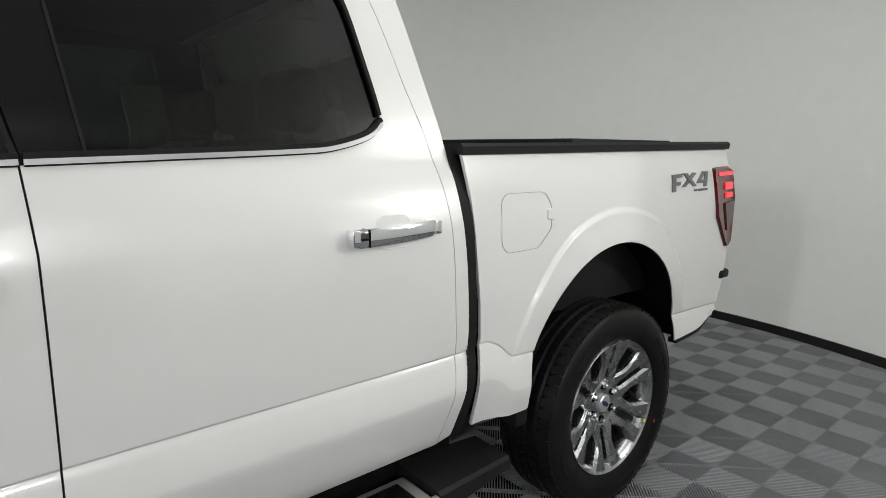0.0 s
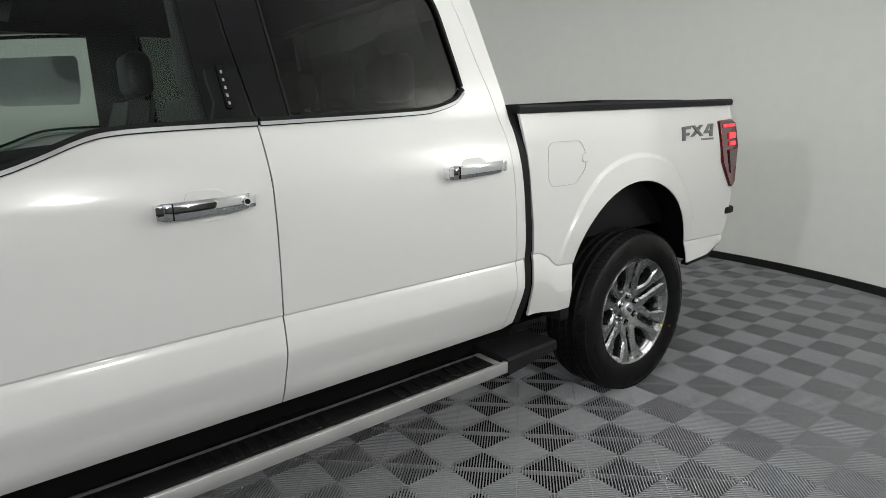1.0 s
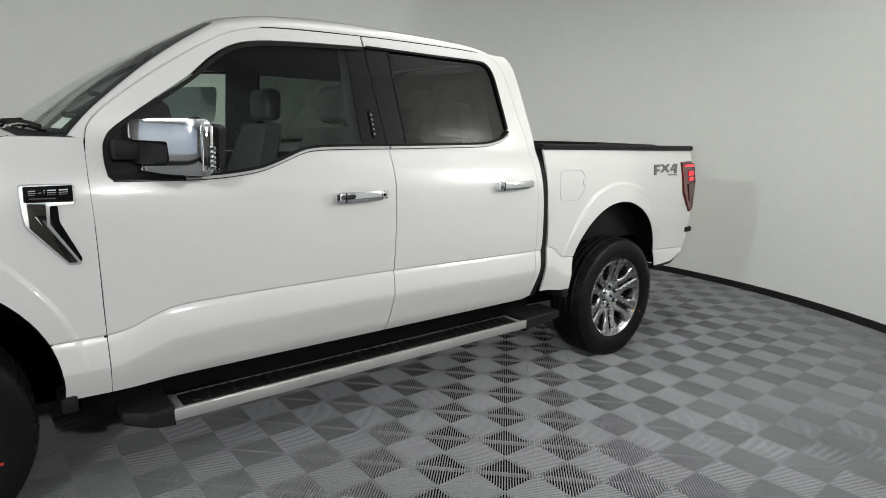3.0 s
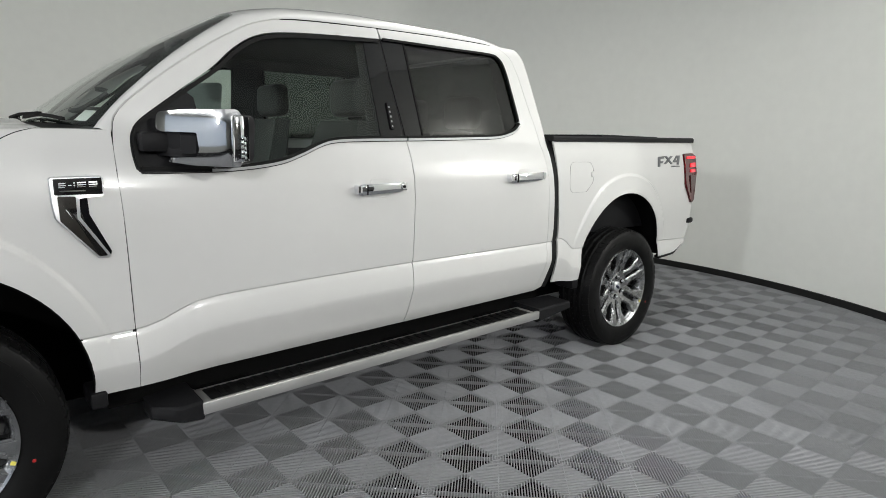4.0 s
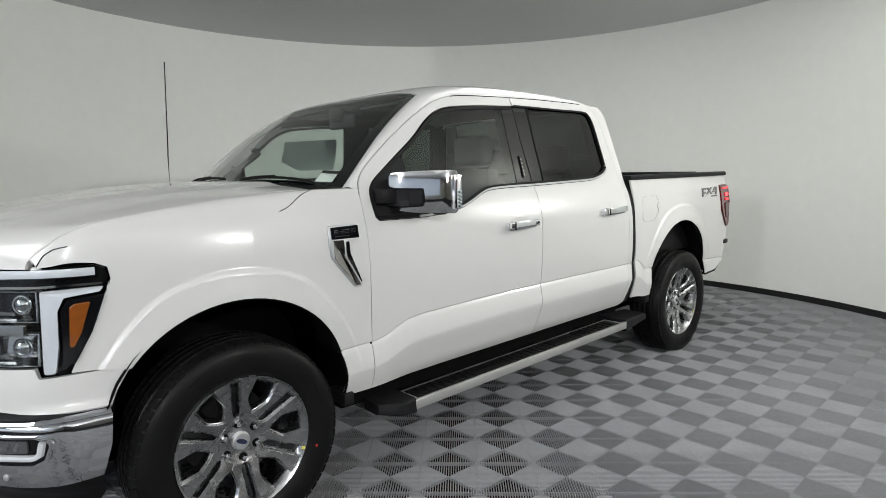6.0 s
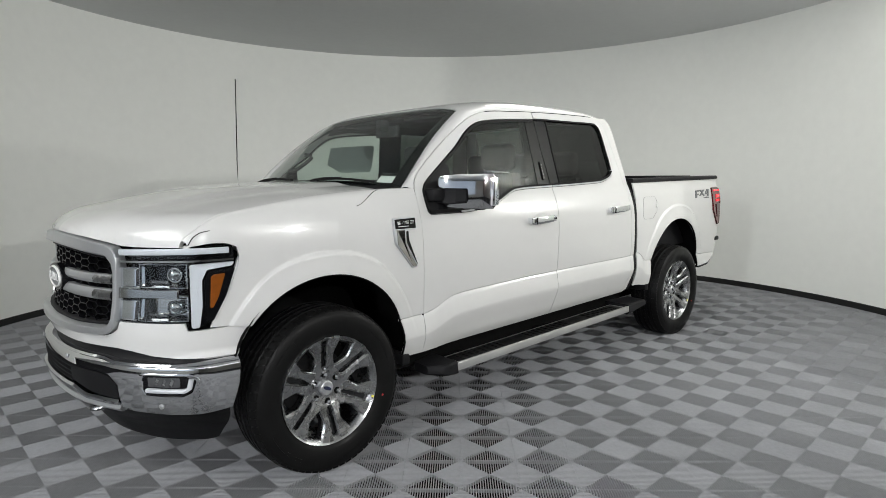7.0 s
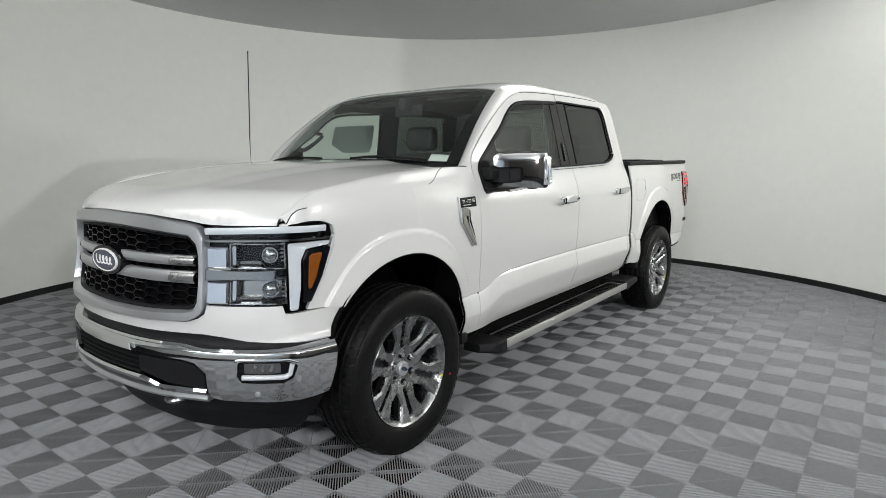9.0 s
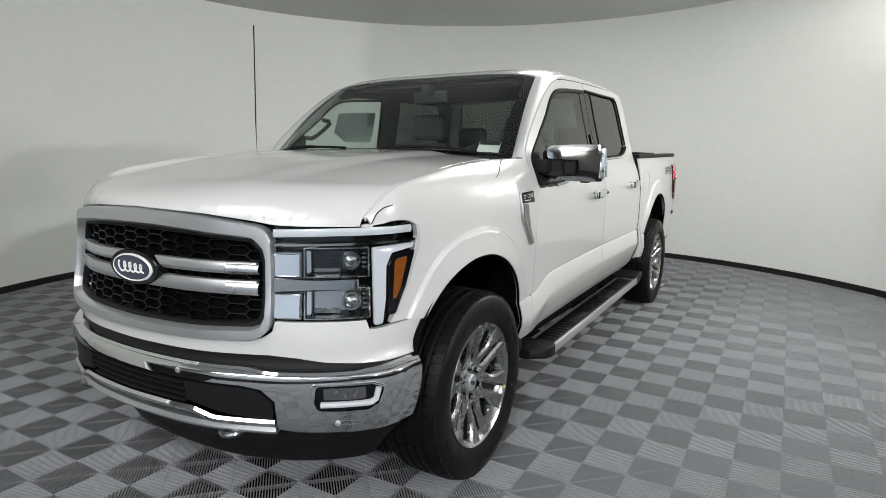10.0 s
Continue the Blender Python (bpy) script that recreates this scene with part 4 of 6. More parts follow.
# wheel housings and underbody
for cx, cz, r in ((-0.02, 0.50, 0.50), (3.665, 0.60, 0.487)):
    for sign in (-1, 1):
        loops = []
        for a in range(0, 181, 10):
            c, s = math.cos(radians(a)), math.sin(radians(a))
            loops.append([(cx + r * c, sign * 0.945, cz + r * s), (cx + r * c, sign * 0.50, cz + r * s)])
        bm = bmesh.new()
        rows = [[bm.verts.new(p) for p in row] for row in loops]
        for a, b in zip(rows, rows[1:]):
            bm.faces.new((a[0], a[1], b[1], b[0]))
        bm.faces.new([row[1] for row in rows])
        part("wheel_housing", bm, DARK, truck)
box("chassis", (-0.55, -0.50, 0.29), (4.45, 0.50, 0.52), DARK, truck, 0.02)
box("underbody", (0.52, -0.80, 0.34), (2.98, 0.80, 0.52), DARK, truck, 0.01)
box("rear_axle", (3.62, -0.70, 0.34), (3.77, 0.70, 0.49), STEEL, truck, 0.05)
box("bed_floor", (2.93, -0.80, 0.80), (4.50, 0.80, 0.84), PLASTIC, truck, 0.004)
box("bulkhead", (2.895, -0.90, 0.52), (2.925, 0.90, 1.40), PLASTIC, truck, 0.004)
box("tailgate", (4.49, -0.87, 0.68), (4.60, 0.87, 1.42), PAINT, truck, 0.02, "white tailgate")
for sign in (-1, 1):
    box("bed_inner_wall", (2.93, min(sign * 0.80, sign * 0.83), 0.80), (4.48, max(sign * 0.80, sign * 0.83), 1.40), PLASTIC, truck, 0.004)
    pts = [(x, sign * (side(max(x, 2.9), 1.40) - 0.028), 1.408 + 0.024 * (x - 2.885) / 1.65) for x in [2.885 + 1.675 * k / 20 for k in range(21)]]
    sweep("bed_rail_cap", pts, [(-0.055, -0.008), (0.036, -0.010), (0.038, 0.014), (0.028, 0.024), (-0.05, 0.024)] if sign < 0 else [(-0.036, -0.010), (0.055, -0.008), (0.05, 0.024), (-0.028, 0.024), (-0.038, 0.014)], PLASTIC, truck, "black plastic bed rail cap")
    # black strip that stands for the shade between cab and bed
    sweep("gap_seal", [(x + 0.020, sign * (min(side(2.8, z), side(2.97, z)) - 0.013), z) for x, z in CAB_END if z < 1.415], [(-0.018, -0.014), (0.018, -0.014), (0.018, 0.004), (-0.018, 0.004)], SEAL, truck, up=(0, 1, 0))
box("bed_cover", (3.60, -0.78, 1.428), (4.32, 0.78, 1.458), PLASTIC, truck, 0.008, "folded black bed cover")
# rear bumper
loops = []
for k in range(13):
    y = -0.93 + 1.86 * k / 12
    x = 4.665 - 0.10 * abs(y / 0.93) ** 5
    loops.append([(x - 0.20, y, 0.60), (x - 0.02, y, 0.62), (x, y, 0.70), (x - 0.005, y, 0.82), (x - 0.10, y, 0.84), (x - 0.2, y, 0.80)])
loft("rear_bumper", loops, CHROME, truck, "chrome rear bumper")


# running boards
def running_board(sign):
    board = part("running_board", bmesh.new(), BRUSHED, truck, "bright side step with black tread pads")
    bm = bmesh.new()
    ys = sorted((sign * 0.845, sign * 1.015))
    bevelled_box(bm, (0.815, ys[0], 0.350), (2.745, ys[1], 0.380), 0.011, 3)
    bm.to_mesh(board.data)
    bm.free()
    for p in board.data.polygons:
        p.use_smooth = True
    board.data.set_sharp_from_angle(angle=radians(40))
    box("edge_strip", (0.80, min(sign * 1.003, sign * 1.024), 0.341), (2.75, max(sign * 1.003, sign * 1.024), 0.390), BRUSHED, board, 0.005, "brushed aluminium edge")
    for x0, x1 in ((0.845, 2.70),):
        bm = bmesh.new()
        ys = sorted((sign * 0.876, sign * 0.996))
        bevelled_box(bm, (x0, ys[0], 0.372), (x1, ys[1], 0.3845), 0.004)
        for x0g, count in ((0.90, 8), (1.56, 9), (2.26, 8)):
            for k in range(count):
                xc = x0g + 0.052 * k
                bevelled_box(bm, (xc - 0.013, ys[0] + 0.010, 0.383), (xc + 0.013, ys[1] - 0.010, 0.3905), 0.003, 1)
        part("tread_pad", bm, RUBBER, board, "black rubber tread pad")
    for x0, x1, taper in ((0.640, 0.805, -1), (2.752, 3.075, 1)):
        rows = []
        n = 8
        for k in range(n + 1):
            s = k / n
            x = x0 + (x1 - x0) * s
            e = (1 - s) if taper < 0 else s
            o = 1.024 - (0.085 * max(0.0, e - 0.45) / 0.55 if taper < 0 else 0.03 * e)
            i = 0.80 + 0.02 * e
            top = 0.398 - 0.012 * e
            bot = 0.318 + 0.018 * e
            rows.append([(x, sign * i, bot), (x, sign * (o - 0.02), bot - 0.002), (x, sign * o, bot + 0.010), (x, sign * (o - 0.002), top - 0.010), (x, sign * (o - 0.014), top), (x, sign * i, top + 0.004)])
        loft("end_cap", rows, PLASTIC, board, "black plastic end cap")
    for x0 in (0.86, 1.78, 2.42):
        box("bracket", (x0, min(sign * 0.72, sign * 0.86), 0.325), (x0 + 0.20, max(sign * 0.72, sign * 0.86), 0.372), DARK, board, 0.006)
    # the step follows the body's rake
    for ob in [board, *board.children]:
        for v in ob.data.vertices:
            v.co.z += 0.0190 * (v.co.x - 1.75)


running_board(-1)
running_board(1)


# ---- front end: pieces laid on the wrapped nose, s running round it from the middle, negative to the left ----
NOSE = spline([(-0.965, 0.0), (-0.962, 0.10), (-0.950, 0.25), (-0.925, 0.38), (-0.883, 0.50), (-0.845, 0.59), (-0.790, 0.69), (-0.715, 0.79), (-0.650, 0.855), (-0.600, 0.885), (-0.55, 0.901), (-0.47, 0.914), (-0.40, 0.924), (-0.30, 0.937)], 8)
ARC = [0.0]
for a, b in zip(NOSE, NOSE[1:]):
    ARC.append(ARC[-1] + math.dist(a, b))


def nose_at(s):
    a = abs(s)
    x, y = np.interp(a, ARC, [p[0] for p in NOSE]), np.interp(a, ARC, [p[1] for p in NOSE])
    x2, y2 = np.interp(a + 0.01, ARC, [p[0] for p in NOSE]), np.interp(a + 0.01, ARC, [p[1] for p in NOSE])
    x1, y1 = np.interp(max(0, a - 0.01), ARC, [p[0] for p in NOSE]), np.interp(max(0, a - 0.01), ARC, [p[1] for p in NOSE])
    d = Vector((x2 - x1, y2 - y1)).normalized()
    if a < 0.01:
        d = Vector((0, 1))
    sg = -1 if s < 0 else 1
    return float(x), float(y) * sg, -d.y, d.x * sg


def sy(y):
    """Where round the nose a width of y is reached."""
    return math.copysign(float(np.interp(abs(y), [p[1] for p in NOSE], ARC)), y)


def sx(x):
    return float(np.interp(x, [p[0] for p in NOSE], ARC))


lean = curve([(0.26, -0.10), (0.33, -0.06), (0.40, 0.010), (0.44, 0.035), (0.50, 0.050), (0.60, 0.056), (0.645, 0.052), (0.668, 0.030), (0.70, 0.024), (0.76, 0.026), (0.84, 0.018), (0.95, 0.0), (1.08, -0.010), (1.15, -0.014), (1.21, -0.028)])


def nose_surf(extra=0.0):
    def f(s, z):
        x, y, nx, ny = nose_at(s)
        keep = 1.0 if z < 0.66 else 1 - smooth(0.66, 0.72, z) * smooth(0.85, 1.05, abs(s))
        o = lean(z) * keep + extra
        return (x + nx * o, y + ny * o, z)
    return f


def mirror_pts(pts):
    """The full outline from its half with s >= 0, listed from the middle's top to the middle's bottom."""
    return pts + [(-a, b) for a, b in pts[::-1]]


def ring_band(name, outer, inner, mat, parent, height=0.02, label="", base=0.0):
    """A raised frame between two outlines with the same number of points."""
    bm = bmesh.new()
    rows = []
    for f, h in ((0.0, -0.03), (0.0, height * 0.8), (0.07, height), (0.45, height * 1.04), (0.80, height), (0.92, height * 0.45), (1.0, 0.0), (1.0, -0.06)):
        surf = nose_surf(base + h)
        rows.append([bm.verts.new(surf(a[0] + (b[0] - a[0]) * f, a[1] + (b[1] - a[1]) * f)) for a, b in zip(outer, inner)])
    n = len(outer)
    for a, b in zip(rows, rows[1:]):
        for j in range(n):
            bm.faces.new((a[j], a[(j + 1) % n], b[(j + 1) % n], b[j]))
    bmesh.ops.recalc_face_normals(bm, faces=bm.faces)
    return part(name, bm, mat, parent, label, 30)


def nose_bar(name, pts, prof, mat, parent, label="", extra=0.0):
    """A bar along (s, z) points."""
    f = nose_surf(extra)
    return sweep(name, [f(s, z) for s, z in pts], prof, mat, parent, label)


grille = part("grille", bmesh.new(), BLACK, truck, "satin chrome framed grille with black honeycomb mesh")
half_out = [(0.0, 1.200), (0.15, 1.197), (0.30, 1.189), (0.42, 1.177), (0.51, 1.165), (0.562, 1.152), (0.585, 1.122), (0.592, 1.080), (0.594, 0.90), (0.591, 0.836), (0.578, 0.800), (0.545, 0.777), (0.49, 0.769), (0.30, 0.762), (0.0, 0.760)]
half_in = [(0.0, 1.138), (0.15, 1.136), (0.30, 1.129), (0.40, 1.121), (0.46, 1.116), (0.526, 1.110), (0.560, 1.076), (0.570, 1.035), (0.571, 0.93), (0.569, 0.854), (0.555, 0.823), (0.522, 0.811), (0.45, 0.808), (0.30, 0.802), (0.0, 0.798)]


def both(half):
    return half + [(-a, b) for a, b in half[::-1][1:-1]]


outer = [(sy(a), b) for a, b in both(half_out)]
inner = [(sy(a), b) for a, b in both(half_in)]
frame_out = [tuple(p) for p in spline(outer[-1:] + outer + outer[:2], 4)][4:-5]
inner_loop = inner + inner[:1]
frame_in = [tuple(Vector(a).lerp(Vector(b), k / 4)) for a, b in zip(inner_loop, inner_loop[1:]) for k in range(4)]
ring_band("grille_frame", frame_out, frame_in, SATIN, grille, 0.022, "satin chrome grille surround")
panel("grille_backing", frame_in, nose_surf(-0.055), DARK, grille, 0.08, 0, flip=True)
# dark ribbed inner surround
f2 = [(a * 0.968, 0.968 + (b - 0.968) * 0.92) for a, b in frame_in]
ring_band("inner_surround", frame_in, f2, PLASTIC, grille, 0.004, "black ribbed inner surround", -0.012)
# honeycomb
bm = bmesh.new()
surf = nose_surf(-0.022)
deep = nose_surf(-0.045)
W, H = 0.098, 0.034
xs = [p[0] for p in f2]


def inside(s, z):
    hit = False
    n = len(f2)
    for i in range(n):
        (a, b), (c, d) = f2[i], f2[(i + 1) % n]
        if (b > z) != (d > z) and s < (c - a) * (z - b) / (d - b) + a:
            hit = not hit
    return hit


for r in range(-6, 7):
    for c in range(-9, 10):
        cs, cz = c * W * 0.8, 0.968 + r * H + (H / 2 if c % 2 else 0)
        hexa = [(-0.5, 0), (-0.3, 0.5), (0.3, 0.5), (0.5, 0), (0.3, -0.5), (-0.3, -0.5)]
        if not inside(cs, cz):
            continue
        rings = []
        for k, sf in ((1.0, deep), (1.0, surf), (0.95, surf), (0.90, deep)):
            rings.append([bm.verts.new(sf(max(-0.57, min(0.57, cs + W * a * k)), cz + H * b * (k if k == 1.0 else k - 0.08))) for a, b in hexa])
        for a, b in zip(rings[1:], rings[2:]):
            for j in range(6):
                bm.faces.new((a[j], a[(j + 1) % 6], b[(j + 1) % 6], b[j]))
bmesh.ops.recalc_face_normals(bm, faces=bm.faces)
part("honeycomb_mesh", bm, BLACK, grille, "black honeycomb mesh", 20)
for z0, z1 in ((0.988, 1.030), (0.916, 0.966)):
    zc, hh = (z0 + z1) / 2, (z1 - z0) / 2
    prof = [(-0.01, -hh), (0.016, -hh * 0.9), (0.024, -hh * 0.3), (0.022, hh * 0.45), (0.012, hh), (-0.01, hh)]
    nose_bar("grille_bar", [(sy(0.535) * k / 16, zc) for k in range(-16, 17)], [(-a, b) for a, b in prof], SATIN, grille, "satin chrome grille bar", -0.020)
    for sg in (-1, 1):
        nose_bar("bar_end", [(sg * (sy(0.43) + (sy(0.545) - sy(0.43)) * k / 4), zc - 0.002) for k in range(5)][::sg], [(-a * 1.1 - 0.002, b * 0.9) for a, b in prof], ALLOY, grille, "bright bar end", -0.020)


def oval(name, a, b, x0, x1, mat, parent, label="", hole=0.0, cy=0.0, cz=0.979, n=48):
    bm = bmesh.new()
    rows = []
    for f, x in ((1.0, x0), (1.0, x1 + 0.004), (0.965, x1)):
        rows.append([bm.verts.new((x, cy + a * f * math.cos(2 * math.pi * k / n), cz + b * f * math.sin(2 * math.pi * k / n))) for k in range(n)])
    if hole:
        ha, hb = a - hole, b - hole
        rows.append([bm.verts.new((x1, cy + ha * math.cos(2 * math.pi * k / n), cz + hb * math.sin(2 * math.pi * k / n))) for k in range(n)])
        rows.append([bm.verts.new((x0, cy + ha * math.cos(2 * math.pi * k / n), cz + hb * math.sin(2 * math.pi * k / n))) for k in range(n)])
    for p, q in zip(rows, rows[1:]):
        for j in range(n):
            bm.faces.new((p[j], p[(j + 1) % n], q[(j + 1) % n], q[j]))
    if not hole:
        bm.faces.new(rows[-1])
    bmesh.ops.recalc_face_normals(bm, faces=bm.faces)
    return part(name, bm, mat, parent, label, 30)


badge = oval("grille_badge", 0.150, 0.066, -0.930, -0.975, BLACK, grille, "oval dark blue badge with white rim")
oval("badge_field", 0.118, 0.050, -0.972, -0.980, BLUE, badge)
oval("badge_rim", 0.120, 0.052, -0.972, -0.9835, PAPER, badge, "white oval rim", 0.0065)
# a plain looping stroke stands for the mark on the badge
wave = []
for k in range(73):
    a = 2 * math.pi * 4.5 * k / 72
    wave.append((-0.9815, 0.074 - 0.148 * k / 72 + 0.013 * math.sin(a), 0.979 + (0.019 - 0.005 * k / 72) * math.cos(a)))
sweep("badge_stroke", wave, [(-0.0035, -0.001), (0.0035, -0.001), (0.0035, 0.001), (-0.0035, 0.001)], PAPER, badge, "white looping stroke", up=(1, 0, 0.001))


def headlight(sg):
    """One lamp unit: dark bowl, light guides, two projector boxes, amber marker."""
    lamp = part("headlight", bmesh.new(), BLACK, truck, "led headlight with white light guides and amber marker")
    S = lambda y: sg * sy(y)
    X = lambda x: sg * sx(x)
    flat = [(S(0.548), 1.150), (S(0.70), 1.155), (S(0.86), 1.160), (X(-0.490), 1.165), (X(-0.455), 1.151), (X(-0.447), 1.110), (X(-0.456), 1.06), (X(-0.512), 0.94), (X(-0.578), 0.83), (X(-0.605), 0.806), (S(0.858), 0.802), (S(0.850), 0.838), (S(0.588), 0.838), (S(0.590), 1.075), (S(0.568), 1.115)]
    panel("lamp_bowl", rounded(flat, 0.012, 3), nose_surf(-0.060), BLACK, lamp, 0.03, 0.0, flip=True, label="gloss black lamp housing")

    def block(name, pts, lo, hi, mat, label="", r=0.004, rad=0.006):
        return solid(name, rounded([(a, b) for a, b in pts], rad, 3), lo, hi, mat, lamp, lambda s, z, w: nose_surf(w)(s, z), label, r)

    # upper light guide and the bracket-shaped one
    nose_bar("light_guide", [(S(0.596 + 0.264 * k / 12), 1.136 + 0.007 * k / 12) for k in range(13)] + [(X(-0.62 + 0.132 * k / 6), 1.144) for k in range(1, 7)], [(-0.004, -0.014), (0.008, -0.014), (0.012, 0.0), (0.008, 0.012), (-0.004, 0.012)], LIGHT_BAR, lamp, "white upper light guide", 0.0)
    nose_bar("lamp_divider", [(S(0.60 + 0.26 * k / 12), 1.096 + 0.004 * k / 12) for k in range(13)] + [(X(-0.62 + 0.150 * k / 6), 1.102) for k in range(1, 7)], [(-0.004, -0.006), (0.012, -0.004), (0.012, 0.004), (-0.004, 0.006)], CHROME, lamp, "", 0.0)
    block("side_light_guide", [(S(0.862), 0.812), (X(-0.614), 0.812), (X(-0.602), 0.90), (X(-0.600), 1.02), (X(-0.578), 1.066), (X(-0.475), 1.076), (X(-0.465), 1.090), (S(0.862), 1.085)], -0.01, 0.006, LIGHT_BAR, "white bracket-shaped light guide", 0.004, 0.01)
    block("marker_backing", [(X(-0.592), 0.84), (X(-0.590), 1.020), (X(-0.570), 1.055), (X(-0.463), 1.064), (X(-0.508), 0.94), (X(-0.562), 0.84)], -0.008, 0.007, BLACK, "", 0.003)
    block("amber_marker", [(X(-0.574), 0.898), (X(-0.566), 1.030), (X(-0.552), 1.040), (X(-0.507), 1.043), (X(-0.538), 0.940), (X(-0.562), 0.894)], -0.005, 0.010, AMBER, "amber side marker", 0.003)
    for z0, z1 in ((0.984, 1.086), (0.842, 0.948)):
        # box frame
        y0, y1 = 0.685, 0.856
        out = [(S(y0 + (y1 - y0) * k / 8), z1) for k in range(9)] + [(S(y1 + (y0 - y1) * k / 8), z0) for k in range(9)]
        inn = [(S(y0 + 0.004 + (y1 - y0 - 0.008) * k / 8), z1 - 0.0035) for k in range(9)] + [(S(y1 - 0.004 - (y1 - y0 - 0.008) * k / 8), z0 + 0.0035) for k in range(9)]
        ring_band("box_frame", out, inn, ALLOY, lamp, 0.004, "chrome edged lamp box", -0.004)
        rows = []
        for f, dep in ((0.0, -0.002), (0.16, -0.035), (0.30, -0.052)):
            g = nose_surf(dep)
            mid_z = (z0 + z1) / 2
            ring = []
            for a, b in inn:
                ring.append(g(a + (S(0.775) - a) * f * 0.5, b + (mid_z - b) * f))
            rows.append(ring)
        loft("projector_bowl", rows, BOWL, lamp, "dark chrome lamp bowl", closed=True, caps=False, flip=sg > 0)
        bm = bmesh.new()
        bm.faces.new([bm.verts.new(p) for p in rows[-1]])
        bmesh.ops.triangulate(bm, faces=bm.faces)
        part("bowl_back", bm, BLACK if z0 > 0.9 else DARK_CHROME, lamp, "gloss black bowl back" if z0 > 0.9 else "dark chrome bowl back")
        block("bowl_reflector", [(S(0.692), z0 + 0.012), (S(0.706), z0 + 0.016), (S(0.706), z1 - 0.010), (S(0.692), z1 - 0.006)], -0.03, -0.006, BOWL, "silver reflector strip", 0.003)
        cx, cy, nx, ny = nose_at(S(0.812))
        ctr = Vector(nose_surf(-0.024)(S(0.812), (z0 + z1) / 2 + 0.004))
        bm = bmesh.new()
        bmesh.ops.create_uvsphere(bm, u_segments=24, v_segments=14, radius=0.027, matrix=Matrix.Translation(ctr))
        part("projector", bm, BOWL, lamp, "round projector lens")
        e1, e2 = Vector((-ny, nx, 0)), Vector((0, 0, 1))
        base = ctr + Vector((nx, ny, 0)) * 0.008
        sweep("lens_ring", [base + e1 * 0.030 * math.cos(2 * math.pi * k / 24) + e2 * 0.030 * math.sin(2 * math.pi * k / 24) for k in range(24)], circle(0.0035, 6), CHROME, lamp, "chrome lens ring", closed=True, up=(nx, ny, 0))
        nose_bar("reflector_fin", [(S(0.712 + 0.07 * k / 4), z0 + 0.022) for k in range(5)][::sg], [(-0.002, -0.006), (0.02, -0.006), (0.02, 0.006), (-0.002, 0.006)], ALLOY, lamp, "", -0.03)
        for k in range(4):
            nose_bar("cooling_fin", [(S(0.842 + 0.01 * j), z0 + 0.03 + 0.016 * k) for j in (0, 1)][::sg], [(-0.001, -0.003), (0.012, -0.003), (0.012, 0.003), (-0.001, 0.003)], ALLOY, lamp, "", -0.024)
    for z0, z1, mt in ((0.984, 1.070, CHROME), (0.842, 0.932, CHROME)):
        block("lamp_insert", [(S(0.592), z0), (S(0.64), z0), (S(0.678), z0), (S(0.678), z1), (S(0.64), z1), (S(0.592), z1)], -0.01, 0.002, mt, "chrome insert", 0.008)
    block("lamp_crossbar", [(S(0.587), 0.936), (S(0.72), 0.938), (S(0.83), 0.940), (S(0.83), 0.978), (S(0.72), 0.980), (S(0.587), 0.982)], -0.01, 0.008, DARK_CHROME, "dark chrome crossbar", 0.006)
    for zc in (0.934, 0.984):
        nose_bar("crossbar_ledge", [(S(0.592 + 0.098 * k / 6), zc) for k in range(7)][::sg], [(-0.004, -0.004), (0.012, -0.003), (0.012, 0.003), (-0.004, 0.004)], CHROME, lamp, "chrome ledge", 0.0)
    cover = panel("lens_cover", rounded(flat, 0.012, 3), nose_surf(0.017), LENS, lamp, 0.03, 0.02, flip=True, label="clear lamp cover")
    cover.visible_shadow = False


headlight(-1)
headlight(1)
for sg in (-1, 1):
    # painted bead that closes the joint between bonnet and wing, and its front corner
    sweep("bonnet_bead", [(x, sg * seam_y(x), hood_z(x, seam_y(x)) + 0.0012) for x in [-0.640 + 1.0 * k / 40 for k in range(41)]], circle(0.0042, 8), PAINT, truck)
    bm = bmesh.new()
    bmesh.ops.create_uvsphere(bm, u_segments=16, v_segments=10, radius=0.015)
    for v in bm.verts:
        v.co = Vector((-0.638 + v.co.x, sg * (0.836 + v.co.y * 1.7), 1.157 + v.co.z * 0.62))
    part("bonnet_corner", bm, PAINT, truck)

# painted nose cover between lamps and bumper
half = [(0.0, 0.755), (0.30, 0.757), (0.515, 0.763), (0.565, 0.780), (0.592, 0.800), (0.600, 0.836)]
half = [(sy(a), b) for a, b in half] + [(sy(0.70), 0.834), (sy(0.845), 0.834), (sy(0.852), 0.800), (sx(-0.60), 0.800), (sx(-0.50), 0.803), (sx(-0.404), 0.800), (sx(-0.447), 0.73), (sx(-0.470), 0.682), (sx(-0.6), 0.682), (sy(0.83), 0.684), (sy(0.74), 0.692), (sy(0.66), 0.708), (sy(0.58), 0.716), (sy(0.3), 0.713), (0.0, 0.711)]
panel("nose_cover", mirror_pts(half), nose_surf(0.0), PAINT, truck, 0.03, 0.02, flip=True, label="white painted nose cover")
half = [(0.0, 1.215), (sy(0.3), 1.205), (sy(0.50), 1.185), (sy(0.62), 1.165), (sy(0.86), 1.165), (sx(-0.45), 1.17), (sx(-0.45), 0.70), (sx(-0.50), 0.45), (sy(0.6), 0.42), (0.0, 0.42)]
panel("front_lining", mirror_pts(half), nose_surf(-0.075), DARK, truck, 0.08, 0, flip=True)
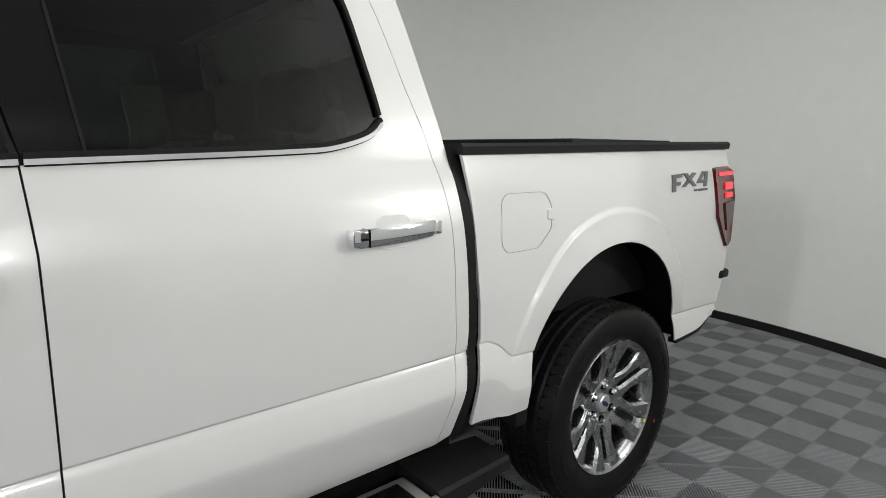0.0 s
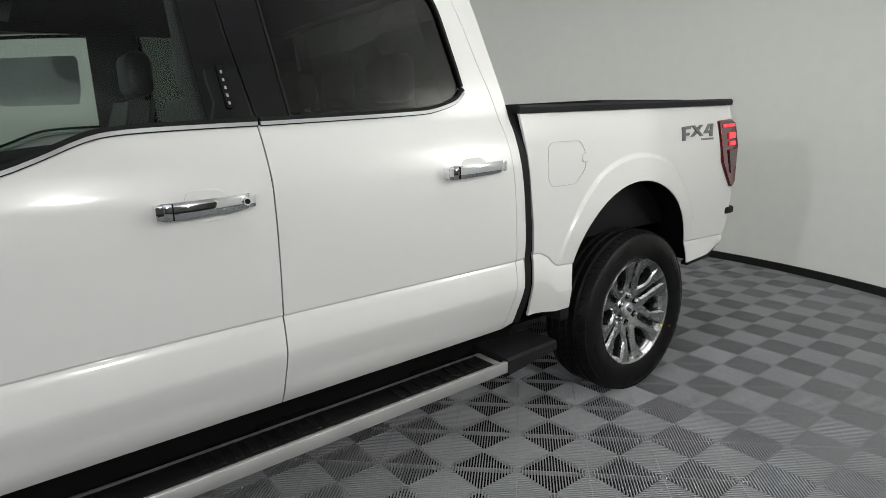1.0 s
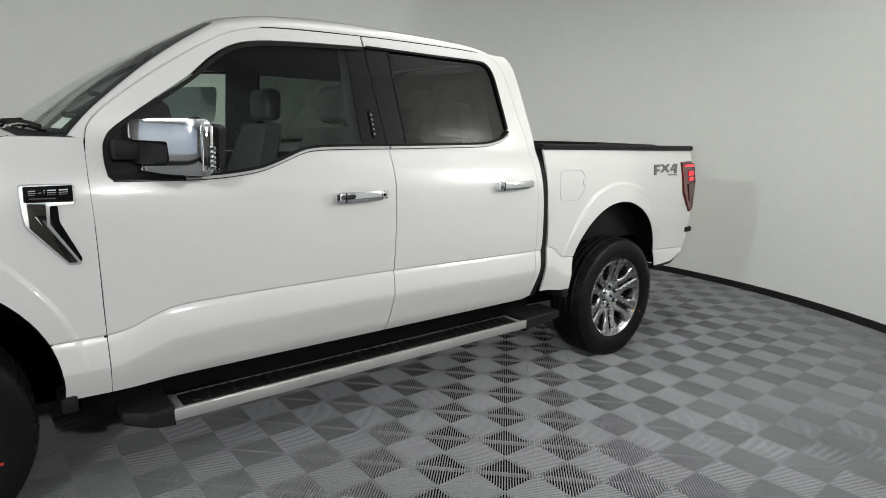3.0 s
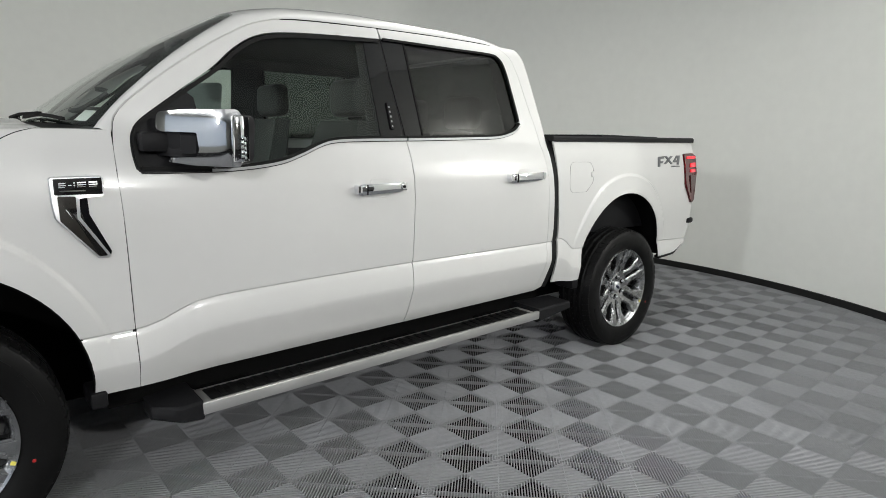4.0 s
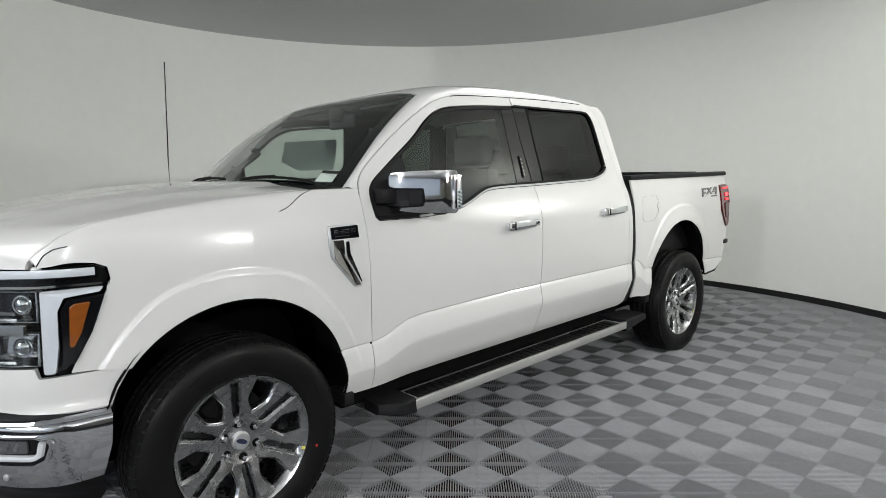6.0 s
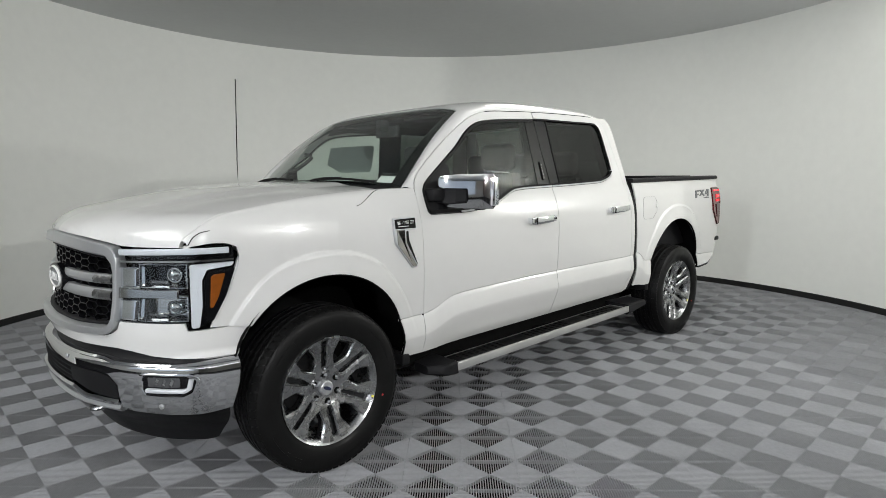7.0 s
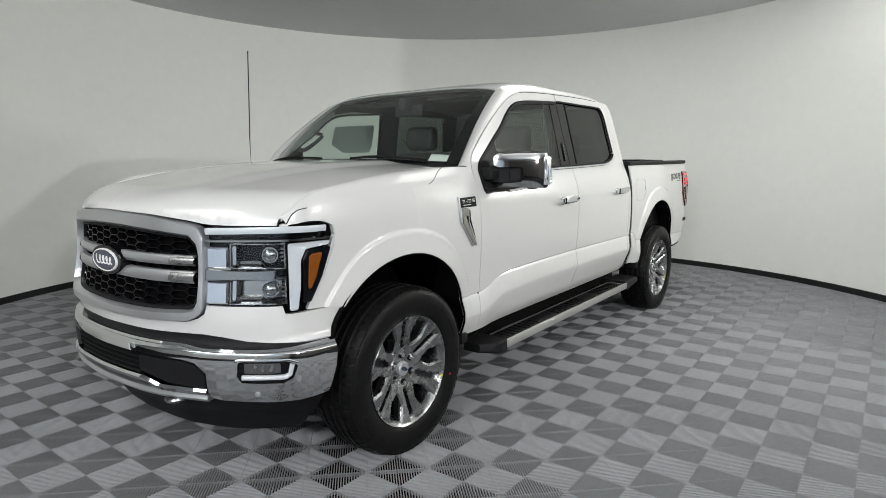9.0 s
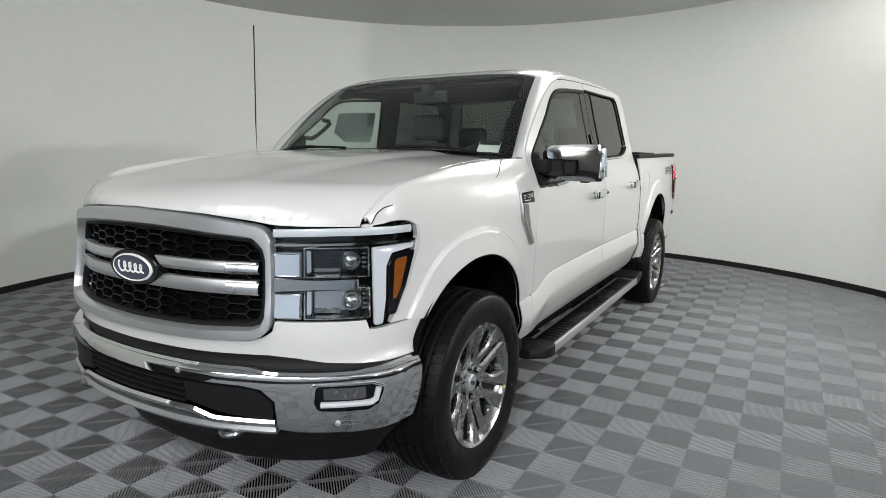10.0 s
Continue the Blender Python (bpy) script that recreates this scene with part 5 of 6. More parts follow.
half = [(0.0, 0.735), (sy(0.6), 0.738), (sy(0.74), 0.715), (sx(-0.47), 0.70), (sx(-0.485), 0.645), (sy(0.6), 0.645), (0.0, 0.640)]
panel("bumper_shelf", mirror_pts(half), nose_surf(-0.022), PLASTIC, truck, 0.05, 0, flip=True, label="black plastic bumper shelf")

# chrome bumper
bumper = part("front_bumper", bmesh.new(), CHROME, truck, "chrome front bumper with black lower grille")
half = [(0.0, 0.664), (sy(0.40), 0.664), (sy(0.55), 0.662), (sy(0.61), 0.652), (sy(0.72), 0.650), (sy(0.88), 0.654), (sx(-0.52), 0.660), (sx(-0.472), 0.660), (sx(-0.482), 0.56), (sx(-0.512), 0.452), (sx(-0.62), 0.440), (sy(0.80), 0.438), (sy(0.66), 0.444), (sy(0.605), 0.455), (sy(0.602), 0.560), (sy(0.560), 0.602), (sy(0.50), 0.612), (sy(0.3), 0.616), (0.0, 0.616)]
panel("bumper_bar", mirror_pts(half), nose_surf(0.0), CHROME, bumper, 0.02, 0.03, flip=True, label="polished chrome bumper bar")
nose_bar("bumper_top_roll", [(sx(-0.475) * k / 30, 0.662 - 0.010 * smooth(0.5, 0.62, abs(k / 30 * sx(-0.475))) + 0.008 * smooth(0.8, 1.1, abs(k / 30 * sx(-0.475)))) for k in range(-30, 31)], [(-a, b) for a, b in [(-0.03, -0.004), (0.002, -0.008), (0.004, 0.002), (-0.004, 0.010), (-0.03, 0.012)]], CHROME, bumper, "", 0.0)
half = [(0.0, 0.612), (sy(0.5), 0.608), (sy(0.556), 0.598), (sy(0.597), 0.556), (sy(0.60), 0.482), (sy(0.42), 0.478), (0.0, 0.47)]
panel("bumper_void", mirror_pts(half), nose_surf(-0.045), DARK, bumper, 0.06, 0, flip=True)
for sg in (-1, 1):
    pad = [(sg * sy(0.285), 0.605), (sg * sy(0.50), 0.601), (sg * sy(0.552), 0.592), (sg * sy(0.592), 0.552), (sg * sy(0.594), 0.492), (sg * sy(0.44), 0.500), (sg * sy(0.36), 0.520), (sg * sy(0.285), 0.535)]
    panel("bumper_pad", rounded(pad, 0.012, 3), nose_surf(-0.004), PLASTIC, bumper, 0.03, 0.03, flip=True, label="black textured bumper pad")
    # fog lamp recess
    S = lambda y: sg * sy(y)
    rec = rounded([(S(0.722), 0.618), (S(0.80), 0.618), (sg * sx(-0.655), 0.618), (sg * sx(-0.628), 0.60), (sg * sx(-0.640), 0.548), (sg * sx(-0.665), 0.530), (S(0.78), 0.530), (S(0.725), 0.534), (S(0.716), 0.56)], 0.015, 3)
    big = rounded([(S(0.705), 0.626), (S(0.80), 0.626), (sg * sx(-0.65), 0.626), (sg * sx(-0.615), 0.606), (sg * sx(-0.630), 0.54), (sg * sx(-0.66), 0.516), (S(0.78), 0.516), (S(0.715), 0.520), (S(0.702), 0.56)], 0.015, 3)
    ring_band("fog_surround", big, rec, CHROME, bumper, 0.010, "chrome fog lamp surround")
    panel("fog_recess", rec, nose_surf(0.003), BLACK, bumper, 0.03, 0, flip=True)
    fog = panel("fog_lamp", rounded([(S(0.738), 0.612), (S(0.80), 0.612), (S(0.838), 0.612), (S(0.838), 0.572), (S(0.80), 0.570), (S(0.738), 0.572)], 0.006, 3), nose_surf(0.010), FOG, bumper, 0.03, 0.01, flip=True, label="fog lamp")
    for y in (0.765, 0.79, 0.812):
        nose_bar("fog_facet", [(S(y), 0.580), (S(y + 0.008), 0.604)][::sg], [(-0.001, -0.006), (0.004, -0.006), (0.004, 0.006), (-0.001, 0.006)], ALLOY, fog, "", 0.010)
    path = [(S(0.730 + 0.115 * k / 8), 0.553) for k in range(9)] + [(sg * sx(-0.655), 0.556), (sg * sx(-0.646), 0.565), (sg * sx(-0.643), 0.585), (sg * sx(-0.640), 0.606)]
    nose_bar("running_light", path, [(-0.004, -0.010), (0.009, -0.008), (0.012, 0), (0.009, 0.008), (-0.004, 0.010)], LIGHT_BAR, bumper, "white corner running light", 0.006)
    for s, z in ((S(0.262), 0.640), (sg * sy(0.772), 0.478)):
        x, y, nx, ny = nose_at(s)
        o = lean(z) + 0.003
        bm = bmesh.new()
        bmesh.ops.create_uvsphere(bm, u_segments=16, v_segments=8, radius=0.012)
        for v in bm.verts:
            v.co = Vector((x + nx * o, y + ny * o, z)) + v.co * 0.95 - Vector((nx, ny, 0)) * (v.co.x * nx + v.co.y * ny) * 0.6
        part("parking_sensor", bm, SATIN, bumper, "round parking sensor")
    hook = [(-0.895, sg * 0.40, 0.43), (-0.935, sg * 0.405, 0.425), (-0.955, sg * 0.44, 0.422), (-0.94, sg * 0.475, 0.425), (-0.895, sg * 0.48, 0.43)]
    sweep("tow_hook", spline(hook, 4), circle(0.012, 8), ALLOY, bumper, "silver tow hook")
for k in range(5):
    z = 0.592 - 0.022 * k
    nose_bar("grille_slat", [(sy(0.278) * j / 10, z - 0.010 * 0) for j in range(-10, 11)], [(-a, b) for a, b in [(-0.02, -0.005), (0.004, -0.004), (0.006, 0.002), (-0.02, 0.006)]], PLASTIC, bumper, "", -0.012)
path = [(sy(0.60) * k / 30, 0.470 + 0.014 * smooth(0.26, 0.40, abs(sy(0.60) * k / 30)) * 0 + (0.034 if abs(k) < 16 else 0.034 - 0.026 * smooth(15, 20, abs(k)))) for k in range(-30, 31)]
nose_bar("lower_chrome_strip", path, [(-a, b) for a, b in [(-0.03, -0.012), (0.006, -0.010), (0.010, 0.004), (0.002, 0.014), (-0.03, 0.014)]], CHROME, bumper, "chrome lower strip", 0.002)
nose_bar("lower_lip", [(sy(0.60) * k / 24, 0.446 + 0.0 * k) for k in range(-24, 25)], [(-a, b) for a, b in [(-0.04, -0.012), (0.0, -0.012), (0.012, 0.002), (0.004, 0.018), (-0.04, 0.02)]], SATIN, bumper, "satin lower lip", 0.0)
half = [(0.0, 0.445), (sy(0.6), 0.452), (sx(-0.62), 0.448), (sx(-0.515), 0.455), (sx(-0.50), 0.34), (sx(-0.54), 0.255), (sy(0.6), 0.235), (0.0, 0.235)]
panel("air_dam", mirror_pts(half), nose_surf(-0.035), PLASTIC, truck, 0.05, 0.02, flip=True, label="black plastic air dam")

# ---- side trim on the left and right ----


def plate(name, pts, sg, mat, parent, lo=0.0, hi=0.006, label="", r=0.002, rad=0.004):
    return solid(name, rounded(pts, rad, 3) if rad else pts, lo, hi, mat, parent, lambda x, z, w: (x, sg * (side(x, z) + w), z), label, r)


def mirror_unit(sg):
    m = part("door_mirror", bmesh.new(), PLASTIC, truck, "chrome capped door mirror on black arm")
    A, B = Vector((0.712, 0.965)), Vector((0.918, 1.222))
    d = (B - A).normalized()
    n = Vector((-d.y, d.x)) * -1
    n = Vector((-0.78, 0.626))

    def put(p, z, w):
        """p along the cap from its inner end, rounding off at the outer end."""
        L = (B - A).length
        q = A + d * min(p, L) + n * w
        q = q - n * 0.022 * (max(0, min(p, L) - (L - 0.08)) / 0.08) ** 2 - n * 0.012 * max(0, 1 - p / 0.08) ** 2
        return (q.x, sg * q.y, z)
    L = (B - A).length
    body = rounded([(0.02, 1.288), (L - 0.02, 1.280), (L - 0.01, 1.456), (0.005, 1.440)], 0.03, 4)
    solid("housing", body, -0.085, -0.004, PLASTIC, m, put, "black mirror housing", 0.02)
    cshape = rounded([(0.0, 1.446, 0.02), (0.0, 1.398, 0.016), (0.03, 1.390), (0.165, 1.388, 0.010), (0.172, 1.330, 0.012), (0.160, 1.306), (0.060, 1.300), (0.045, 1.286), (0.14, 1.276), (L - 0.022, 1.273), (L - 0.004, 1.300), (L - 0.006, 1.440), (L - 0.022, 1.468, 0.02), (0.12, 1.466), (0.015, 1.458)], 0.012, 4)
    bm = bmesh.new()
    big = panel("cap", cshape, lambda p, z: put(p, z, 0.020 - 1.0 * (z - 1.371) ** 2 - 0.5 * max(0.0, p - 0.20) ** 2), CAP_CHROME, m, 0.02, 0.045, flip=sg > 0, label="polished chrome mirror cap")
    inn = rounded([(-0.03, 1.392), (0.162, 1.388), (0.167, 1.345), (0.155, 1.308), (0.05, 1.302), (-0.03, 1.306)], 0.01, 3)
    solid("arm", [(p, z) for p, z in inn], -0.03, 0.000, PLASTIC, m, put, "black mirror arm", 0.006)
    solid("arm_joint", rounded([(0.092, 1.312), (0.156, 1.314), (0.160, 1.380), (0.092, 1.382)], 0.008, 3), -0.01, 0.008, PLASTIC, m, put, "", 0.004)
    box("arm_root", (0.655, min(sg * 0.90, sg * 0.985), 1.318), (0.76, max(sg * 0.90, sg * 0.985), 1.388), PLASTIC, m, 0.012)
    # indicator lens on the outer rear edge
    for k in range(5):
        z = 1.300 + 0.016 * k
        box("indicator_cell", (0.906, min(sg * 1.196, sg * 1.226), z), (0.926, max(sg * 1.196, sg * 1.226), z + 0.013), BOWL, m, 0.003)
    box("indicator_trim", (0.885, min(sg * 1.19, sg * 1.222), 1.290), (0.922, max(sg * 1.19, sg * 1.222), 1.450), CHROME, m, 0.008)
    box("indicator_lens", (0.898, min(sg * 1.192, sg * 1.2285), 1.294), (0.929, max(sg * 1.192, sg * 1.2285), 1.384), LENS, m, 0.004, "clear indicator lens")
    bm = bmesh.new()
    vs = [bm.verts.new((0.932 - 0.10 * (1 - f) * 0.4 + 0.012, sg * (0.985 + 0.22 * f), z)) for f, z in ((0, 1.30), (1, 1.295), (1, 1.445), (0, 1.43))]
    bm.faces.new(vs)
    part("mirror_glass", bm, CHROME, m, "mirror glass")
    box("puddle_lamp", (0.85, min(sg * 1.10, sg * 1.15), 1.266), (0.91, max(sg * 1.10, sg * 1.15), 1.292), PLASTIC, m, 0.010)


for sg in (-1, 1):
    mirror_unit(sg)
    # vent badge on the wing
    vent = plate("wing_badge", [(0.378, 1.229), (0.384, 1.237), (0.525, 1.239), (0.533, 1.230), (0.532, 1.174), (0.477, 1.171), (0.458, 1.169), (0.456, 1.101), (0.538, 0.970), (0.534, 0.962), (0.500, 0.963), (0.394, 1.090), (0.385, 1.104), (0.379, 1.153)], sg, SATIN, truck, -0.01, 0.013, "chrome wing badge with dark name plate", 0.004)
    plate("name_plate", [(0.390, 1.229), (0.528, 1.234), (0.528, 1.179), (0.390, 1.178)], sg, BLACK, vent, 0.010, 0.0145, "black name plate")
    # mirror chrome, with its dark reflection put into the metal's colour
    plate("badge_sweep", [(0.397, 1.175), (0.448, 1.173), (0.447, 1.101), (0.529, 0.970), (0.503, 0.970), (0.399, 1.095)], sg, DARK_CHROME, vent, 0.010, 0.0155, "mirror-finish badge sweep toned like a dark reflection", 0.001)
    plate("vent_slot", [(0.460, 1.168), (0.482, 1.166), (0.484, 1.113), (0.542, 0.984), (0.540, 0.968), (0.458, 1.100)], sg, BLACK, vent, -0.012, 0.003, "black vent slot", 0.001)
    # raised characters reduced to plain bars of their size
    bar = lambda u0, v0, u1, v1: plate("raised_bar", [(0.396 + 0.127 * u, 1.181 + (0.043 + 0.007 * u) * v) for u, v in ((u0, v0), (u1, v0), (u1, v1), (u0, v1))], sg, CHROME, vent, 0.012, 0.016, "", 0.0004, 0)
    for u0, u1 in ((0.06, 0.22), (0.39, 0.43), (0.47, 0.67), (0.73, 0.93)):
        bar(u0, 0.74, u1, 0.83)
        bar(u0, 0.60, u1, 0.66)
        bar(u0, 0.47, u1 - 0.02, 0.53)
    bar(0.27, 0.60, 0.35, 0.66)
    bar(0.08, 0.18, 0.64, 0.27)
    # fuel flap
    if sg < 0:
        flap = rounded([(3.060, 1.279, 0.045), (3.240, 1.279, 0.045), (3.268, 1.235, 0.02), (3.268, 1.155, 0.03), (3.205, 1.095, 0.03), (3.062, 1.092, 0.04), (3.036, 1.12, 0.04), (3.036, 1.26, 0.04)], 0.04, 4)
        ring = [(x, sg * (side(x, z) + 0.0008), z) for x, z in flap]
        sweep("fuel_flap_gap", ring, [(-0.0007, -0.0010), (0.0007, -0.0010), (0.0007, 0.0003), (-0.0007, 0.0003)], KEY_GREY, truck, closed=True, up=(0, 1, 0))
        plate("fuel_flap_catch", [(3.248, 1.185), (3.288, 1.185), (3.288, 1.222), (3.248, 1.222)], sg, PAINT, truck, -0.003, 0.006, "", 0.003, 0.010)
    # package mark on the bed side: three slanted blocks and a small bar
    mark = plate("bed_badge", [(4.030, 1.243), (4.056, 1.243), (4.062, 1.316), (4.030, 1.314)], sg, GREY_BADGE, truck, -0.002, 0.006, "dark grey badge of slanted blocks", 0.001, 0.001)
    plate("badge_block", [(4.056, 1.300), (4.108, 1.302), (4.112, 1.319), (4.060, 1.316)], sg, GREY_BADGE, mark, -0.002, 0.0058, "", 0.001, 0.001)
    plate("badge_block", [(4.056, 1.268), (4.094, 1.270), (4.098, 1.285), (4.058, 1.284)], sg, GREY_BADGE, mark, -0.002, 0.0058, "", 0.001, 0.001)
    plate("badge_block", [(4.105, 1.262), (4.135, 1.262), (4.235, 1.320), (4.205, 1.322)], sg, GREY_BADGE, mark, -0.002, 0.006, "", 0.002, 0.001)
    plate("badge_block", [(4.205, 1.262), (4.232, 1.262), (4.150, 1.320), (4.118, 1.319)], sg, GREY_BADGE, mark, -0.002, 0.0065, "", 0.002, 0.001)
    plate("badge_block", [(4.300, 1.258), (4.328, 1.258), (4.344, 1.325), (4.312, 1.325)], sg, GREY_BADGE, mark, -0.002, 0.006, "", 0.001, 0.001)
    plate("badge_block", [(4.236, 1.275), (4.304, 1.275), (4.306, 1.290), (4.250, 1.290)], sg, GREY_BADGE, mark, -0.002, 0.0058, "", 0.001, 0.001)
    plate("badge_block", [(4.250, 1.288), (4.276, 1.288), (4.318, 1.325), (4.292, 1.325)], sg, GREY_BADGE, mark, -0.002, 0.0055, "", 0.001, 0.001)
    for k in range(8):
        plate("small_bar", [(4.215 + 0.017 * k, 1.240), (4.227 + 0.017 * k, 1.240), (4.227 + 0.017 * k, 1.250), (4.215 + 0.017 * k, 1.250)], sg, GREY_BADGE, mark, -0.001, 0.002, "", 0.0005, 0)
    # tail lamp wrapping the corner
    tl = [(4.392, 1.338), (4.50, 1.345), (4.535, 1.330), (4.560, 1.20), (4.553, 0.985), (4.535, 0.962), (4.512, 0.965), (4.430, 1.11)]
    tail = lambda x: x + 0.045 * smooth(4.38, 4.53, x)
    tl = [(tail(x), z) for x, z in tl]
    lamp = plate("tail_lamp", tl, sg, RED_LENS, truck, -0.06, 0.014, "red tail lamp with lit bars", 0.008, 0.012)
    for z0, z1, x0 in ((1.300, 1.318, 4.425), (1.236, 1.270, 4.470), (1.198, 1.222, 4.475)):
        plate("light_bar", [(tail(x0), z0), (4.572, z0 + 0.004), (4.570, z1 + 0.004), (tail(x0), z1)], sg, RED_LIT, lamp, 0.008, 0.0165, "glowing red bar", 0.002, 0.003)
    plate("reverse_lens", [(4.500, 1.175), (4.590, 1.18), (4.593, 1.09), (4.540, 1.04)], sg, SMOKED, lamp, 0.008, 0.016, "smoked lens", 0.002, 0.004)
    box("lamp_return", (4.545, min(sg * 0.80, sg * 0.935), 0.97), (4.630, max(sg * 0.80, sg * 0.935), 1.335), RED_LENS, lamp, 0.02)
    box("bumper_corner", (4.545, min(sg * 0.86, sg * 0.955), 0.80), (4.645, max(sg * 0.86, sg * 0.955), 0.845), PLASTIC, truck, 0.015)
    sweep("bed_lower_trim", [(x, sg * (side(x, z) - 0.02), z - 0.008) for x, z in ((4.15, 0.585), (4.36, 0.595), (4.50, 0.655))], [(-0.02, -0.01), (0.02, -0.01), (0.02, 0.01), (-0.02, 0.01)], PLASTIC, truck)
    box("mud_guard", (3.145, min(sg * 0.80, sg * 0.95), 0.47), (3.205, max(sg * 0.80, sg * 0.95), 0.56), PLASTIC, truck, 0.01)
    box("mud_guard", (0.445, min(sg * 0.80, sg * 0.95), 0.415), (0.50, max(sg * 0.80, sg * 0.95), 0.475), PLASTIC, truck, 0.01)

# keypad on the left pillar cover
kx = lambda z: 1.753 + (1.56 - z) * 0.115
pad = solid("entry_keypad", rounded([(kx(1.555) - 0.010, 1.555), (kx(1.555) + 0.010, 1.555), (kx(1.43) + 0.010, 1.43), (kx(1.43) - 0.010, 1.43)], 0.008, 3), -0.008, 0.0025, BLACK, truck, lambda x, z, w: (x, -(side(x, z) + w), z), "black entry keypad", 0.002)
for k in range(5):
    z = 1.442 + 0.022 * k
    solid("key_mark", [(kx(z) - 0.003, z), (kx(z) + 0.003, z), (kx(z + 0.009) + 0.003, z + 0.009), (kx(z + 0.009) - 0.003, z + 0.009)], 0.002, 0.004, KEY_GREY, pad, lambda x, z, w: (x, -(side(x, z) + w), z), "pale key mark")

# cowl, wipers, antenna, roof fittings
cowl = []
for k in range(21):
    y = -0.80 + 1.6 * k / 20
    q = abs(y) / 0.8
    xh = 0.275 + 0.12 * q ** 2
    xw = WS_B(min(0.76, abs(y))) + 0.03
    cowl.append([(xh - 0.03, y, hood_surf(0.32, y)[2] - 0.04), (xh + 0.01, y, hood_surf(0.35, y)[2] - 0.014), (xw - 0.03, y, 1.418 - 0.022 * q * q), (xw + 0.01, y, 1.432 - 0.022 * q * q)])
loft("cowl", cowl, PLASTIC, truck, "black plastic cowl under the windscreen", closed=False, caps=False)
for y0, y1, x0 in ((-0.12, -0.62, 0.0), (0.62, 0.12, 0.0)):
    pts = []
    for k in range(13):
        s = k / 12
        y = y0 + (y1 - y0) * s
        v = 0.014 + 0.016 * math.sin(math.pi * s)
        p = Vector(screen_surf(y / 0.775, v))
        pts.append(p + Vector((-0.008, 0, 0.009)))
    w = sweep("wiper", pts, [(-0.006, -0.007), (0.006, -0.007), (0.003, 0.006), (-0.003, 0.006)], SEAL, truck, "black wiper blade")
    a = Vector(screen_surf((y0 * 0.9 + y1 * 0.1) / 0.775, 0.0)) + Vector((-0.05, 0, 0.012))
    b = pts[6] + Vector((0, 0, 0.006))
    sweep("wiper_arm", [a, a * 0.6 + b * 0.4 + Vector((-0.004, 0, 0.006)), b], [(-0.008, -0.004), (0.008, -0.004), (0.006, 0.006), (-0.006, 0.006)], SEAL, w)
ant = sweep("antenna", [(0.325, 0.765, 1.37), (0.325, 0.765, 1.60), (0.327, 0.766, 1.61), (0.343, 0.772, 2.16)], circle(0.0038, 8), BLACK, truck, "thin black mast antenna")
sweep("antenna_base", [(0.325, 0.765, 1.36), (0.325, 0.765, 1.41), (0.325, 0.765, 1.60)], circle(0.0095, 10), BLACK, ant)
loft("roof_fin", [[(2.44, -0.028, 1.962), (2.60, -0.03, 1.94), (2.60, 0.03, 1.94), (2.44, 0.028, 1.962)], [(2.47, -0.018, 1.985), (2.59, -0.022, 1.985), (2.59, 0.022, 1.985), (2.47, 0.018, 1.985)], [(2.52, -0.006, 2.004), (2.58, -0.008, 2.004), (2.58, 0.008, 2.004), (2.52, 0.006, 2.004)]], PAINT, truck, "white roof fin")
# stock card inside the windscreen
card = solid("stock_card", [(-0.055, 0.0), (0.055, 0.0), (0.055, 0.07), (-0.055, 0.07)], 0, 0.001, PAPER, truck, lambda u, v, w: tuple(Vector(screen_surf(-0.850 + u / 0.78, 0.034 + v / 0.72)) + Vector((0.012 + w, 0, -0.012))), "white paper stock card")
solid("card_band", [(-0.045, 0.050), (0.050, 0.050), (0.050, 0.066), (-0.045, 0.066)], 0, 0.001, INK, card, lambda u, v, w: tuple(Vector(screen_surf(-0.850 + u / 0.78, 0.034 + v / 0.72)) + Vector((0.009 + w, 0, -0.009))), "black bar on the card")

card.parent = None
tagged(card, "white paper stock card with a black band behind the windscreen", "card")

# paper label on the inside of the right front window
PAPER_THIN = material("thin_label_paper", (0.42, 0.46, 0.44), 0.8, grain=(6, 0.12))
label_out = [(1.14, 1.56), (1.18, 1.545), (1.27, 1.50), (1.30, 1.495), (1.585, 1.505), (1.59, 1.53), (1.60, 1.57), (1.60, 1.715), (1.585, 1.735), (1.16, 1.70)]
sheet = solid("window_label", label_out, -0.0165, -0.0155, PAPER_THIN, None, lambda x, z, w: (x, side(x, z) + w, z), "")
tagged(sheet, "large pale paper label stuck inside the side window", "label")

# ---- cab shell and interior ----
for sign in (-1, 1):
    surf = left if sign < 0 else right
    # inner door trims below the glass and the pillar linings
    panel("door_lining", [(0.66, 0.60), (2.78, 0.60), (2.72, 1.36), (1.42, 1.340), (1.15, 1.300), (0.66, 1.26)], surf, TRIM, truck, 0.12, 0, 0.075, flip=sign > 0)
    panel("pillar_lining", [(1.66, 1.34), (1.90, 1.34), (1.86, 1.90), (1.64, 1.90)], surf, TRIM, truck, 0.1, 0, 0.05, flip=sign > 0)
    panel("rear_pillar_lining", [(2.60, 1.36), (2.80, 1.36), (2.70, 1.90), (2.50, 1.90)], surf, TRIM, truck, 0.1, 0, 0.05, flip=sign > 0)
    panel("rail_lining", [(1.10, 1.80), (1.30, 1.835), (2.55, 1.855), (2.60, 1.93), (1.16, 1.89)], surf, LINER, truck, 0.1, 0, 0.05, flip=sign > 0)
roof_in = [(1.14, -0.9), (2.6, -0.9), (2.6, 0.9), (1.14, 0.9)]
panel("headliner", roof_in, lambda x, a: tuple(Vector(roof_surf(x, a)) + Vector((0, 0, -0.045))), LINER, truck, 0.1, 0, 0, step_v=0.15)
